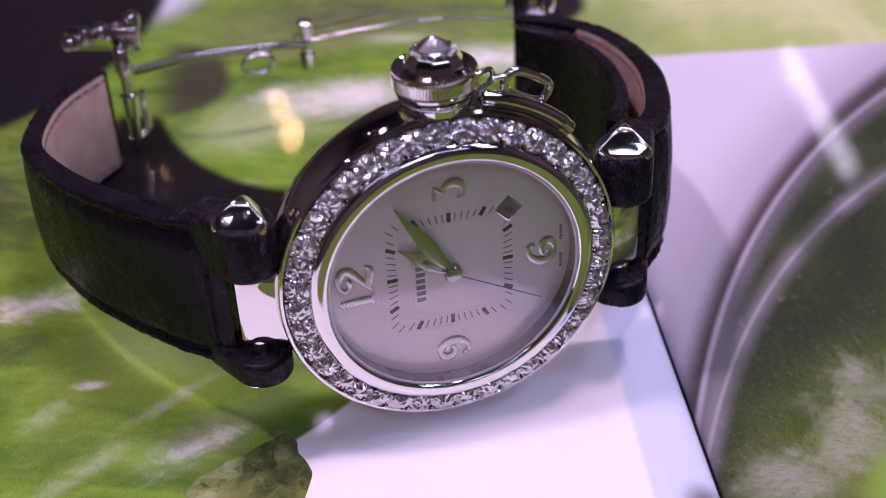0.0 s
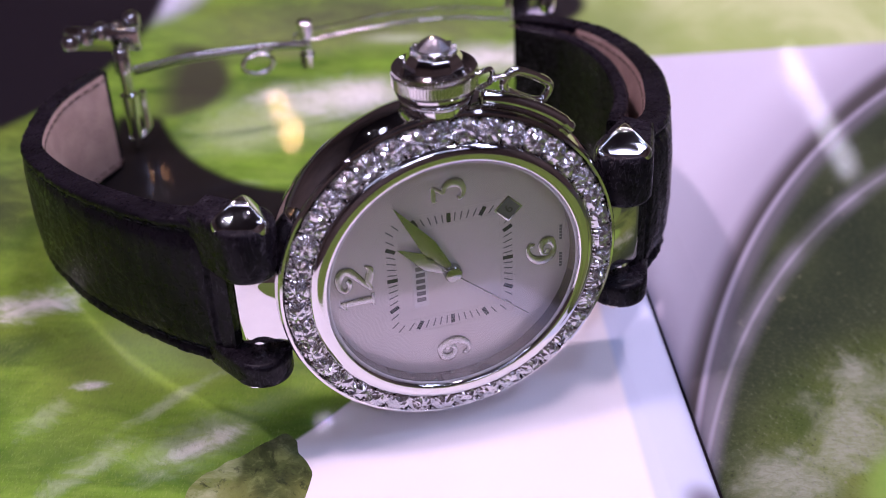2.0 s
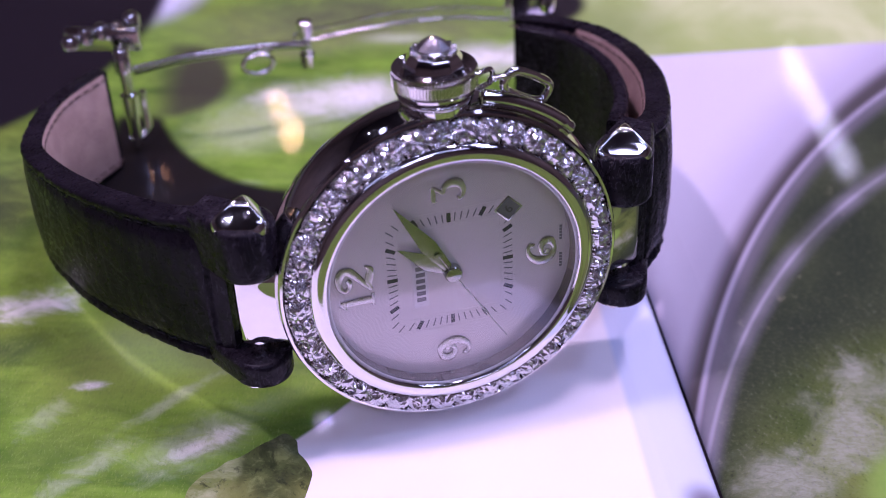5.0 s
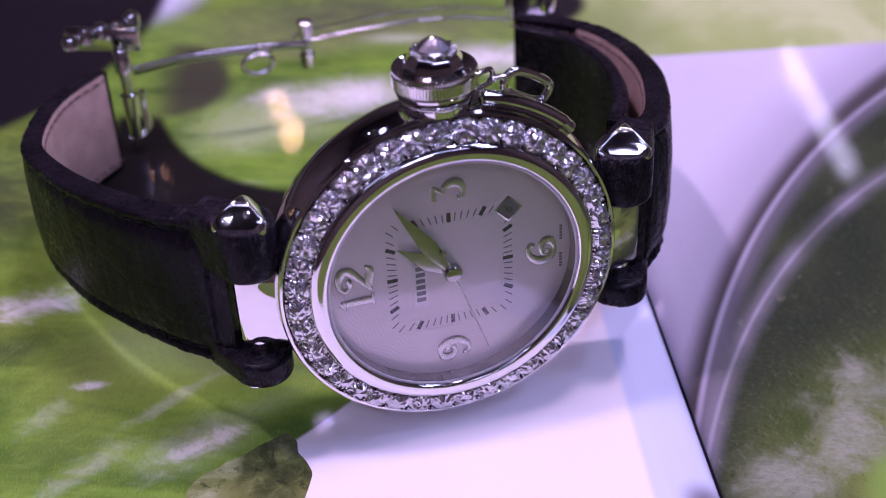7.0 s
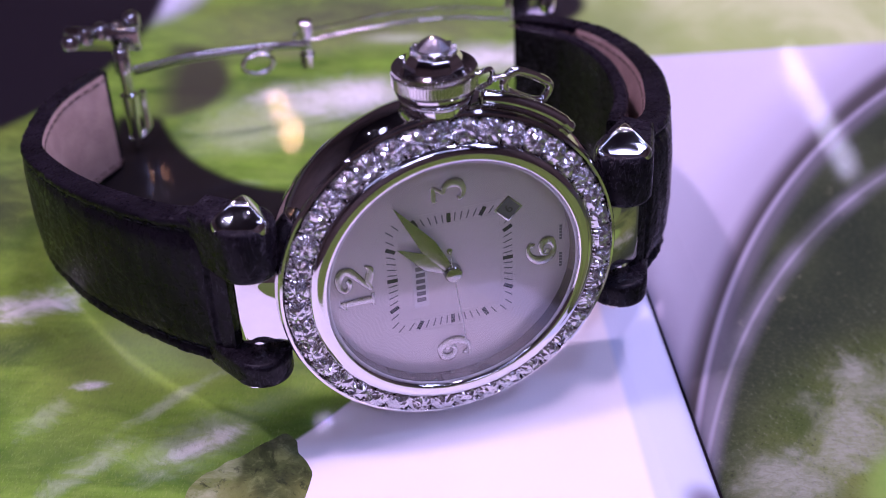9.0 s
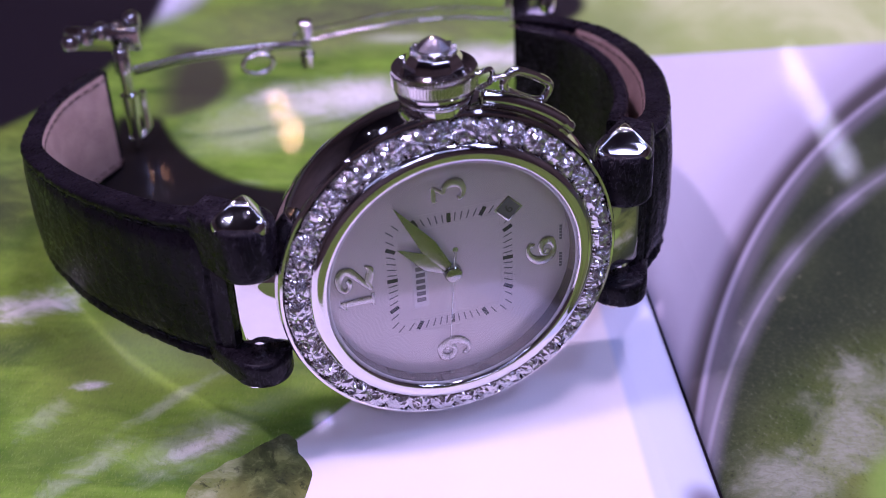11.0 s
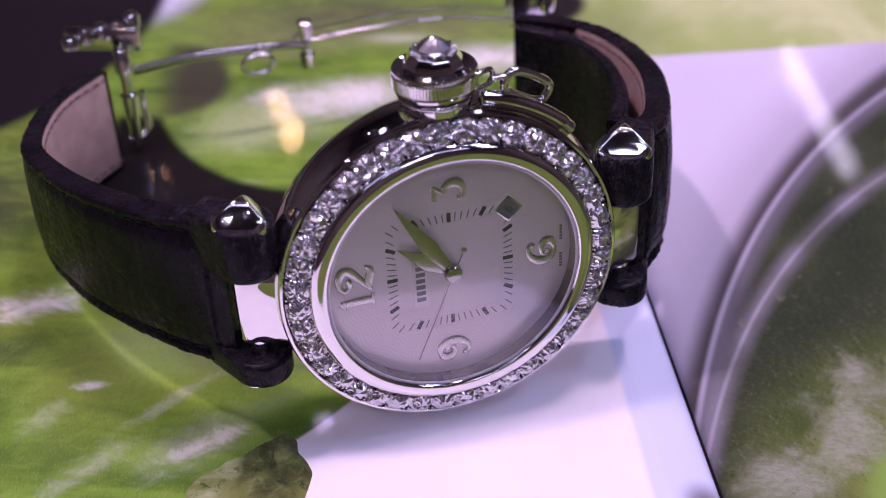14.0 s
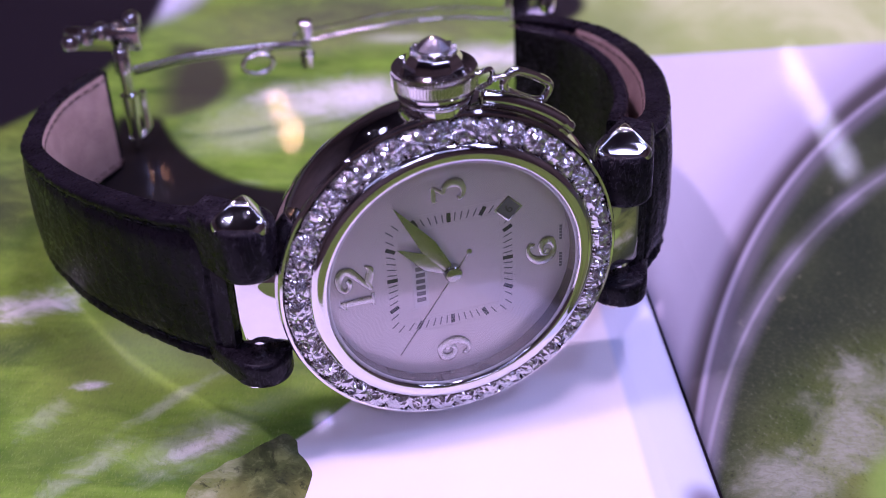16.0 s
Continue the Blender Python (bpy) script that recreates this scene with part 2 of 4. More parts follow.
# ---- the room that closes the place ----
def room():
    wall_paint = plain("showroom_wall", (0.12, 0.088, 0.075), 0.5, grain=2.2, depth=0.75)
    ceil_paint = plain("showroom_ceiling", (0.10, 0.095, 0.11), 0.8, grain=5)
    floor_mat = plain("showroom_floor", (0.10, 0.08, 0.07), 0.4, grain=8)
    x, y0, y1, z0, z1 = 2.0, -1.8, 2.2, -0.9, 1.8

    def slab(name, lo, hi, material, label):
        bm = bmesh.new()
        bmesh.ops.create_cube(bm, size=1.0)
        for v in bm.verts:
            v.co = Vector([(a + b) / 2 + c * (b - a) for a, b, c in zip(lo, hi, v.co)])
        mesh = bpy.data.meshes.new(name)
        bm.to_mesh(mesh)
        bm.free()
        mesh.materials.append(material)
        return tagged(new(name, mesh), label, name.split("_")[0], kind="structure")

    slab("wall_north", (-x, y1, z0), (x, y1 + 0.1, z1), wall_paint, "plain brown showroom wall behind the counter")
    slab("wall_south", (-x, y0 - 0.1, z0), (x, y0, z1), wall_paint, "plain brown showroom wall")
    slab("wall_east", (x, y0 - 0.1, z0), (x + 0.1, y1 + 0.1, z1), wall_paint, "plain brown showroom wall")
    slab("wall_west", (-x - 0.1, y0 - 0.1, z0), (-x, y1 + 0.1, z1), wall_paint, "plain brown showroom wall")
    slab("floor", (-x, y0, z0 - 0.1), (x, y1, z0), floor_mat, "dark showroom floor")
    slab("ceiling", (-x, y0, z1), (x, y1, z1 + 0.1), ceil_paint, "pale grey showroom ceiling")
    top = plain("dark_counter_lacquer", (0.020, 0.016, 0.022), 0.35, grain=60)
    bm = block((900, 500, 30), (0, 60, -18.0), 3)
    holder = new("display_counter")
    tagged(holder, "dark lacquered display counter under the open brochure", "counter")
    part("countertop", bm, top, holder)
    part("cabinet", block((860, 460, 868), (0, 60, -467.2), 4), top, holder)


room()


def glow(name, colour, strength):
    m = Net(name)
    e = m.node("ShaderNodeEmission", Color=colour, Strength=strength)
    m.t.links.new(e.outputs[0], m.out.inputs[0])
    return m.mat


def ceiling_lights():
    """Long fluorescent fittings and a few round spots."""
    rim = plain("fitting_white", (0.6, 0.6, 0.6), 0.4)
    tube_glow = glow("tube_glow", (0.76, 0.81, 1.0), 4.0)
    spot_glow = glow("spot_glow", (1.0, 0.90, 0.94), 110.0)
    bar = spot = None
    for x, y, turn in ((-0.9, -0.7, 8), (0.75, -0.95, -4), (-1.0, 0.55, 90), (0.95, 0.75, 86), (-0.1, 1.55, 3), (0.1, -1.45, 0), (1.55, -0.2, 90)):
        at = pose(x, y, 1.79, 0, 0, turn)
        if bar is None:
            bar = new("ceiling_light")
            tagged(bar, "long white ceiling light fitting, switched on", "ceiling light", "ceiling light fittings")
            part("diffuser", block((1100, 110, 8), (0, 0, -4), 2), tube_glow, bar)
            part("frame", block((1160, 170, 6), (0, 0, 4), 2), rim, bar)
            bar.matrix_world = at
        else:
            copy_thing(bar, at)
    rnd = random.Random(11)
    for k in range(30):
        at = pose(rnd.uniform(-1.7, 1.7), rnd.uniform(-1.5, 1.9), 1.79)
        if spot is None:
            spot = new("downlight")
            tagged(spot, "small round ceiling downlight, switched on", "downlight", "ceiling downlights")
            part("glow_disc", lathe([(1, 0.5), (16, 0.0), (16, 2.0), (1, 2.0)], 20), spot_glow, spot)
            part("rim", lathe([(17, -3), (26, -2), (26, 4), (17, 4)], 24, closed=True), rim, spot)
            spot.matrix_world = at
        else:
            copy_thing(spot, at)


ceiling_lights()


# ---- the brochure ----
GUTTER = (Vector((23.5, 19.7, 0)), Vector((29.1, -12.4, 0)))


def page_height(s, bend):
    """The left page bends down before the gutter; both dip into it."""
    return -bend * max(0.0, 5.6 - abs(s)) - 1.0 * math.exp(-(abs(s) / 0.6) ** 0.9)


def print_left():
    """Glossy left page: a green leaf photo against white."""
    m = Net("printed_leaf_page")
    c = m.t.nodes.new("ShaderNodeTexCoord")
    v = c.outputs["Object"]

    def dist(cx, cy, r):
        d = m.node("ShaderNodeVectorMath", Vector=v)
        d.operation = "DISTANCE"
        d.inputs[1].default_value = (cx * MM, cy * MM, 0)
        return m.math("SUBTRACT", m.math("MULTIPLY", d.outputs["Value"], 1000.0), r)

    streak = m.coords((1, 3.2, 1), -35)
    n1 = m.noise(streak, 55, 5, 0.55, 0.6)
    n2 = m.noise(v, 38, 3, 0.5, 0.4)
    n3 = m.noise(streak, 190, 4, 0.6)
    n4 = m.noise(streak, 34, 3, 0.5, 0.8)
    n5 = m.noise(m.coords((1, 1.7, 1), -35), 210, 6, 0.68, 0.7)
    n6 = m.noise(v, 1300, 4, 0.7)
    green = m.mix(m.step(n1, 0.3, 0.72), (0.048, 0.120, 0.010), (0.19, 0.35, 0.032))
    green = m.mix(m.math("MULTIPLY", m.step(n2, 0.5, 0.7), 0.45), green, (0.22, 0.27, 0.035))
    green = m.mix(m.math("MULTIPLY", m.step(n3, 0.35, 0.7), 0.3), green, (0.11, 0.20, 0.025))
    green = m.mix(m.math("MULTIPLY", m.step(n4, 0.66, 0.8), 0.3), green, (0.74, 0.76, 0.66))
    # highlights and shades of the photographed leaf
    def blob(cx, cy, rx, ry, turn, colour, amount, under, ragged):
        d = m.node("ShaderNodeVectorMath", Vector=v)
        d.operation = "SUBTRACT"
        d.inputs[1].default_value = (cx * MM, cy * MM, 0)
        mp = m.node("ShaderNodeVectorRotate", Vector=d.outputs[0])
        mp.rotation_type = "Z_AXIS"
        mp.inputs["Angle"].default_value = radians(-turn)
        sc = m.node("ShaderNodeVectorMath", Vector=mp.outputs[0])
        sc.operation = "MULTIPLY"
        sc.inputs[1].default_value = (1 / (rx * MM), 1 / (ry * MM), 0)
        ln = m.node("ShaderNodeVectorMath", Vector=sc.outputs[0])
        ln.operation = "LENGTH"
        e = m.math("ADD", ln.outputs["Value"], m.math("MULTIPLY", m.math("SUBTRACT", n5, 0.5), ragged))
        return m.mix(m.step(e, 0.0, 1.3, amount, 0.0), under, colour)

    pale, white_ = (0.46, 0.54, 0.36), (0.78, 0.78, 0.74)
    for shape in ((-34, 4, 15, 8, 30, (0.25, 0.30, 0.07), 0.5, 1.2), (-16, -1.5, 10, 3.0, 34, (0.16, 0.30, 0.03), 0.8, 0.8), (-49, 3, 5, 3, 20, (0.05, 0.08, 0.03), 0.7, 1.0), (-57, 28, 9, 13, 0, (0.05, 0.065, 0.03), 0.85, 0.8), (-40, -9, 7, 4, 35, (0.10, 0.17, 0.03), 0.6, 1.2),
                  (-48, 10, 6, 2.6, 20, white_, 0.75, 2.6), (-30.7, 1.2, 9.5, 3.6, -32, (0.25, 0.41, 0.045), 0.75, 0.8), (-25.0, -8.6, 4.8, 1.2, 32, white_, 0.9, 2.2), (-26, -8.5, 7.5, 3.2, 32, pale, 0.45, 2.0), (-29, -2.4, 8.0, 0.9, 42, pale, 0.5, 2.4),
                  (-38.6, -1.3, 2.0, 0.8, 10, white_, 0.85, 3.0), (-36.5, -12, 6.0, 1.6, 42, pale, 0.5, 3.2), (-43, -6, 3.0, 1.6, 50, pale, 0.35, 3.2), (-19, -3, 6, 1.6, 30, (0.16, 0.25, 0.09), 0.6, 1.0),
                  (-27, 43, 10, 5, 20, (0.38, 0.50, 0.20), 0.8, 0.8), (-14, 51, 10, 4.5, 15, white_, 0.9, 1.0), (-22, 47, 15, 7, 14, (0.37, 0.45, 0.27), 0.6, 1.2), (-16, 50, 9, 3.5, 16, white_, 0.6, 1.6), (-25, 51, 4, 2, 30, white_, 0.5, 1.2), (-18, 67, 30, 7, 5, (0.17, 0.19, 0.10), 0.55, 0.9), (5, 61, 9, 4, 5, white_, 0.85, 1.0),
                  (-26, 63, 15, 4.5, 12, (0.13, 0.16, 0.06), 0.85, 0.9), (-14, 71, 24, 6.5, 4, (0.09, 0.11, 0.05), 1.0, 0.8), (-22, 62, 9, 3, 15, (0.16, 0.20, 0.07), 0.7, 0.9), (-4, 67, 18, 4.5, 6, (0.15, 0.18, 0.07), 0.75, 0.8), (-8, 65, 6, 1.6, 5, pale, 0.7, 0.8), (-43.5, 73.0, 8.0, 5.0, 50, (0.60, 0.60, 0.78), 1.0, 0.2), (14.4, 74.6, 6.5, 3.6, 8, (0.016, 0.014, 0.016), 1.0, 0.3)):
        green = blob(*shape[:7], green, shape[7])
    green = m.mix(m.math("MULTIPLY", m.step(n5, 0.42, 0.75), 0.35), green, (0.27, 0.40, 0.07))
    green = m.mix(m.math("MULTIPLY", m.step(n6, 0.45, 0.75), 0.3), green, (0.10, 0.14, 0.045))
    # fine raised fibres of the photographed leaf
    fibre = m.math("SUBTRACT", m.noise(m.coords((1.4, 0.8, 1), 12), 2000, 3, 0.6), m.noise(m.coords((1.4, 0.8, 1), 12, (0.00018, 0.0, 0)), 2000, 3, 0.6))
    green = m.mix(m.step(fibre, 0.05, 0.25, 0.0, 0.2), green, (0.36, 0.46, 0.14))
    green = m.mix(m.step(fibre, -0.25, -0.05, 0.25, 0.0), green, (0.05, 0.10, 0.01))
    # right border of the leaf
    edge = dist(-77.0, 58.0, 90.0)
    white = m.step(edge, -0.25, 0.25)
    paper = m.mix(m.step(n2, 0.3, 0.7), (0.80, 0.78, 0.80), (0.84, 0.82, 0.83))
    # pale blue band along the fold
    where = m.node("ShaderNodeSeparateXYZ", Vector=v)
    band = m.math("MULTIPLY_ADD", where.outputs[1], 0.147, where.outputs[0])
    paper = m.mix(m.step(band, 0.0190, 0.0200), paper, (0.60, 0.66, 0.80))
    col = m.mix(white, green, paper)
    # dark corner at the foot of the fold
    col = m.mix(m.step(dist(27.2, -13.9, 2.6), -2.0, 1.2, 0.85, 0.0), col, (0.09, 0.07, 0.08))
    # dark area between the leaves, with the strap's shade and reflection painted in
    sep = m.node("ShaderNodeSeparateXYZ", Vector=v)
    px, py = m.math("MULTIPLY", sep.outputs[0], 1000.0), m.math("MULTIPLY", sep.outputs[1], 1000.0)
    below = m.math("MULTIPLY", m.step(dist(-19.5, 52.2, 20.9), -0.8, 0.8), m.math("MULTIPLY", m.step(py, 44.0, 46.5, 1.0, 0.0), m.step(px, -9.0, -8.0, 1.0, 0.0)))
    dark = m.math("MULTIPLY", below, m.step(py, 14.0, 18.0))
    dark = m.math("MULTIPLY", dark, m.step(px, -47.0, -44.0))
    col = m.mix(dark, col, (0.008, 0.007, 0.007))
    # brown lobe: the clasp's soft shadow painted into the page colour
    clasp_shade = m.math("MULTIPLY", m.step(m.math("ADD", dist(-39.4, 53.4, 9.2), m.math("MULTIPLY", n5, 1.6)), -1.6, 1.4, 0.93, 0.0), m.step(m.math("ADD", px, m.math("MULTIPLY", n2, 4.0)), -42.0, -35.0))
    col = m.mix(clasp_shade, col, (0.040, 0.036, 0.028))
    tl = m.step(dist(-88.0, 76.0, 44.4), -1.2, 1.2, 1.0, 0.0)
    col = m.mix(tl, col, (0.010, 0.008, 0.011))
    near = m.step(dist(72.0, -128.0, 105.0), -2.0, 0.0, 1.0, 0.0)
    col = m.mix(near, col, m.mix(n1, (0.08, 0.13, 0.025), (0.16, 0.24, 0.045)))
    fine = m.noise(v, 3500, 2)
    return m.surface(Base_Color=col, Roughness=m.step(fine, 0.2, 0.8, 0.36, 0.44), Specular_IOR_Level=0.06, Coat_Weight=0.15, Coat_Roughness=0.03,
                     Normal=m.bump(fine, 0.06, 0.00004))


def print_right():
    """Glossy right page: a dark green gourd photo against white."""
    m = Net("printed_gourd_page")
    c = m.t.nodes.new("ShaderNodeTexCoord")
    v = c.outputs["Object"]

    def dist(cx, cy, r):
        d = m.node("ShaderNodeVectorMath", Vector=v)
        d.operation = "DISTANCE"
        d.inputs[1].default_value = (cx * MM, cy * MM, 0)
        return m.math("SUBTRACT", m.math("MULTIPLY", d.outputs["Value"], 1000.0), r)

    n1 = m.noise(v, 60, 4, 0.55, 0.5)
    n2 = m.noise(v, 420, 4, 0.6)
    n3 = m.noise(v, 30, 3, 0.5, 0.3)
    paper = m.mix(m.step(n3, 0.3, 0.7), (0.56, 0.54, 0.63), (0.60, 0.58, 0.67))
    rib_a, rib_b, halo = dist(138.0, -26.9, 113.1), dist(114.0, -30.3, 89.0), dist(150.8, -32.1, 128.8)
    # soft printed shade beside the fruit; its wide grey tier paints in page shadow
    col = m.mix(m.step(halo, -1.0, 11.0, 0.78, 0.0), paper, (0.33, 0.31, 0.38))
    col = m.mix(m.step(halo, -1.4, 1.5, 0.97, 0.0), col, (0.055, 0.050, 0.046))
    skin = m.mix(m.step(n1, 0.3, 0.75), (0.020, 0.030, 0.015), (0.042, 0.058, 0.024))
    skin = m.mix(m.step(m.math("ADD", dist(60.0, -20.0, 0.0), m.math("MULTIPLY", n1, 8.0)), 29, 39, 1.0, 0.0), skin, m.mix(m.step(n1, 0.35, 0.65), (0.048, 0.080, 0.014), (0.125, 0.17, 0.034)))
    skin = m.mix(m.math("MULTIPLY", m.step(n2, 0.62, 0.75), 0.35), skin, (0.22, 0.22, 0.12))
    grit = m.noise(m.coords((1, 1.6, 1), 40), 1700, 4, 0.7)
    skin = m.mix(m.step(grit, 0.45, 0.8, 0.0, 0.3), skin, (0.12, 0.14, 0.06))
    skin = m.mix(m.step(grit, 0.2, 0.45, 0.45, 0.0), skin, (0.018, 0.024, 0.013))
    # photographed bumpy skin, lit from one side
    lit = m.math("SUBTRACT", m.noise(m.coords((1, 1, 1), 20), 1100, 3, 0.6), m.noise(m.coords((1, 1, 1), 20, (0.0002, 0.00016, 0)), 1100, 3, 0.6))
    bumpy = m.step(dist(62.0, -22.0, 0.0), 28.0, 44.0, 1.0, 0.22)
    skin = m.mix(m.math("MULTIPLY", m.step(lit, 0.05, 0.26, 0.0, 0.38), bumpy), skin, (0.22, 0.24, 0.15))
    skin = m.mix(m.math("MULTIPLY", m.step(lit, -0.22, -0.04, 0.6, 0.0), bumpy), skin, (0.014, 0.020, 0.010))
    body = m.step(rib_a, -0.4, 0.4, 1.0, 0.0)
    col = m.mix(body, col, skin)
    rim = m.math("MULTIPLY", m.step(rib_a, -3.0, -0.4, 0.0, 0.75), body)
    col = m.mix(rim, col, (0.16, 0.15, 0.18))
    soft = m.step(m.noise(v, 90, 3, 0.5, 0.3), 0.3, 0.7, 0.35, 1.0)
    for width, amount in ((0.45, 0.8), (2.2, 0.45)):
        line = m.math("MULTIPLY", m.step(m.math("ABSOLUTE", rib_b), 0.0, width, amount, 0.0), soft)
        col = m.mix(m.math("MULTIPLY", line, body), col, (0.34, 0.33, 0.38))
    edge_a = m.step(m.math("ABSOLUTE", rib_a), 0.0, 0.6, 0.75, 0.0)
    col = m.mix(edge_a, col, (0.40, 0.38, 0.46))
    wander, grain = m.noise(v, 170, 4, 0.6, 0.8), m.noise(m.coords((1, 2.2, 1), 40), 800, 5, 0.7, 0.5)
    for cx, cy, r0, amount in ((47.5, 1.5, 6.5, 1.0), (43.5, -4.5, 7.0, 1.1), (44.0, 3.5, 3.5, 0.7), (34.5, -11.8, 7.0, 1.1), (38.5, -10.0, 6.0, 0.6)):
        reach = m.math("ADD", dist(cx, cy, 0.0), m.math("MULTIPLY", m.math("SUBTRACT", wander, 0.5), 13.0))
        gloss = m.math("MULTIPLY", m.step(reach, 0.0, r0, amount * 0.7, 0.0), m.step(grain, 0.25, 0.7, 0.4, 1.0))
        col = m.mix(gloss, col, (0.30, 0.33, 0.25))
    col = m.mix(m.step(m.math("ADD", dist(50.5, -13.5, 8.4), m.math("MULTIPLY", n1, 2.0)), -1.8, 1.5, 1.0, 0.0), col, m.mix(n2, (0.15, 0.27, 0.04), (0.22, 0.36, 0.06)))
    pits = m.t.nodes.new("ShaderNodeTexVoronoi")
    m.put(pits.inputs["Vector"], v)
    pits.inputs["Scale"].default_value = 780
    speck = m.math("MULTIPLY", m.step(pits.outputs["Distance"], 0.06, 0.20, 0.5, 0.0), m.step(n1, 0.45, 0.6))
    col = m.mix(m.math("MULTIPLY", m.math("MULTIPLY", speck, body), m.step(rib_b, -9.0, -5.0, 1.0, 0.0)), col, (0.20, 0.21, 0.14))
    near = m.step(dist(72.0, -128.0, 105.0), -2.0, 0.0, 1.0, 0.0)
    col = m.mix(near, col, m.mix(n1, (0.08, 0.13, 0.025), (0.16, 0.24, 0.045)))
    leafy = m.mix(m.step(n1, 0.3, 0.7), (0.30, 0.40, 0.11), (0.50, 0.58, 0.27))
    sep = m.node("ShaderNodeSeparateXYZ", Vector=v)
    line = m.math("SUBTRACT", m.math("MULTIPLY", sep.outputs[1], 1000.0), m.math("MULTIPLY_ADD", sep.outputs[0], 153.0, 58.0))
    leafy = m.mix(m.step(dist(21.2, 67.6, 9.0), -6.0, 7.0, 0.75, 0.0), leafy, (0.17, 0.25, 0.06))
    leafy = m.mix(m.step(dist(15.3, 75.5, 4.2), -1.0, 1.0, 1.0, 0.0), leafy, (0.016, 0.014, 0.016))
    col = m.mix(m.step(line, -0.4, 0.4), col, leafy)
    fine = m.noise(v, 3500, 2)
    return m.surface(Base_Color=col, Roughness=m.step(fine, 0.2, 0.8, 0.36, 0.44), Specular_IOR_Level=0.06, Coat_Weight=0.13, Coat_Roughness=0.03,
                     Normal=m.bump(fine, 0.06, 0.00004))


def brochure():
    thing = new("brochure")
    tagged(thing, "open glossy brochure with leaf and gourd photos lying under the watch", "brochure")
    a, b = GUTTER
    d = (a - b).normalized()
    side = Vector((d.y, -d.x, 0))
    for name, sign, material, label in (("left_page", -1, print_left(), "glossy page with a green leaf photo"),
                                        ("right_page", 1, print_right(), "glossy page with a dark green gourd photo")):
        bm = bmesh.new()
        offs = [0.0, 0.25, 0.5, 0.8, 1.2, 1.7, 2.3, 3.0, 4.0, 5.5, 5.7, 8.0, 14, 30, 60, 105, 150]
        rows = []
        for k in range(2):
            for s in offs:
                p = b + d * (-150 + 310 * k) + side * sign * (s + (0.1 if sign > 0 else 0.22))
                rows.append(bm.verts.new((p.x, p.y, page_height(s, 0.20 if sign < 0 else 0.16))))
        n = len(offs)
        for i in range(n - 1):
            bm.faces.new((rows[i], rows[i + 1], rows[n + i + 1], rows[n + i]))
        ext = bmesh.ops.extrude_face_region(bm, geom=bm.faces[:])
        for v in ext["geom"]:
            if isinstance(v, bmesh.types.BMVert):
                v.co.z -= 0.15
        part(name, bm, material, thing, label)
    # photographed stalk of the leaf
    stalk = bmesh.new()
    ring = spline([(-27, -18, 0), (-25.3, -13.3, 0), (-21.8, -10.6, 0), (-17, -7.2, 0), (-15.2, -9.4, 0), (-13.6, -12.9, 0), (-15, -18, 0)], 8)
    top = [stalk.verts.new((p.x + 0.15 * math.sin(7 * i), p.y + 0.12 * math.cos(5 * i), 0.02)) for i, p in enumerate(ring)]
    stalk.faces.new(top)
    m = Net("printed_stalk")
    v = m.coords()
    n1, n2 = m.noise(v, 260, 5, 0.65, 0.8), m.noise(v, 110, 3, 0.5, 0.5)
    col = m.mix(m.step(n1, 0.35, 0.7), (0.030, 0.042, 0.014), (0.09, 0.12, 0.035))
    sep = m.node("ShaderNodeSeparateXYZ", Vector=v)
    pale_side = m.step(m.math("ADD", sep.outputs[0], m.math("MULTIPLY", m.math("SUBTRACT", n2, 0.5), 0.006)), -0.0225, -0.0205, 1.0, 0.0)
    col = m.mix(pale_side, col, m.mix(m.step(n1, 0.35, 0.65), (0.12, 0.17, 0.035), (0.34, 0.39, 0.20)))
    low = m.step(m.math("ADD", sep.outputs[1], m.math("MULTIPLY", n2, 0.004)), -0.0125, -0.0095, 0.8, 0.0)
    col = m.mix(m.math("MULTIPLY", low, m.step(n2, 0.35, 0.6)), col, (0.17, 0.20, 0.05))
    mott = m.noise(v, 620, 5, 0.7, 0.6)
    col = m.mix(m.math("MULTIPLY", m.step(mott, 0.5, 0.68), 0.4), col, (0.22, 0.27, 0.09))
    col = m.mix(m.math("MULTIPLY", m.step(mott, 0.32, 0.45, 1.0, 0.0), 0.8), col, (0.020, 0.028, 0.012))
    part("stalk_print", stalk, m.surface(Base_Color=col, Roughness=0.24, Specular_IOR_Level=0.15, Coat_Weight=0.2, Coat_Roughness=0.05), thing, "dark green leaf stalk printed on the page")


brochure()


# ---- the wristwatch ----
BASE = Vector((-17.8, 0.0, -4.4))
DIAL_OFF = -BASE * MM
WATCH_AXES = Matrix(((-0.0665, -0.9474, 0.3131), (0.1970, -0.3201, -0.9267), (0.9781, 0.0, 0.2079)))
WATCH_POSE = Matrix.Translation(Vector((0, 0, 18.42)) * MM) @ WATCH_AXES.to_4x4() @ Matrix.Translation(BASE * MM)
watch = new("wristwatch")
watch.matrix_world = WATCH_POSE
watch["off"] = list(BASE)
tagged(watch, "white gold wristwatch with diamond bezel and black leather strap", "wristwatch")


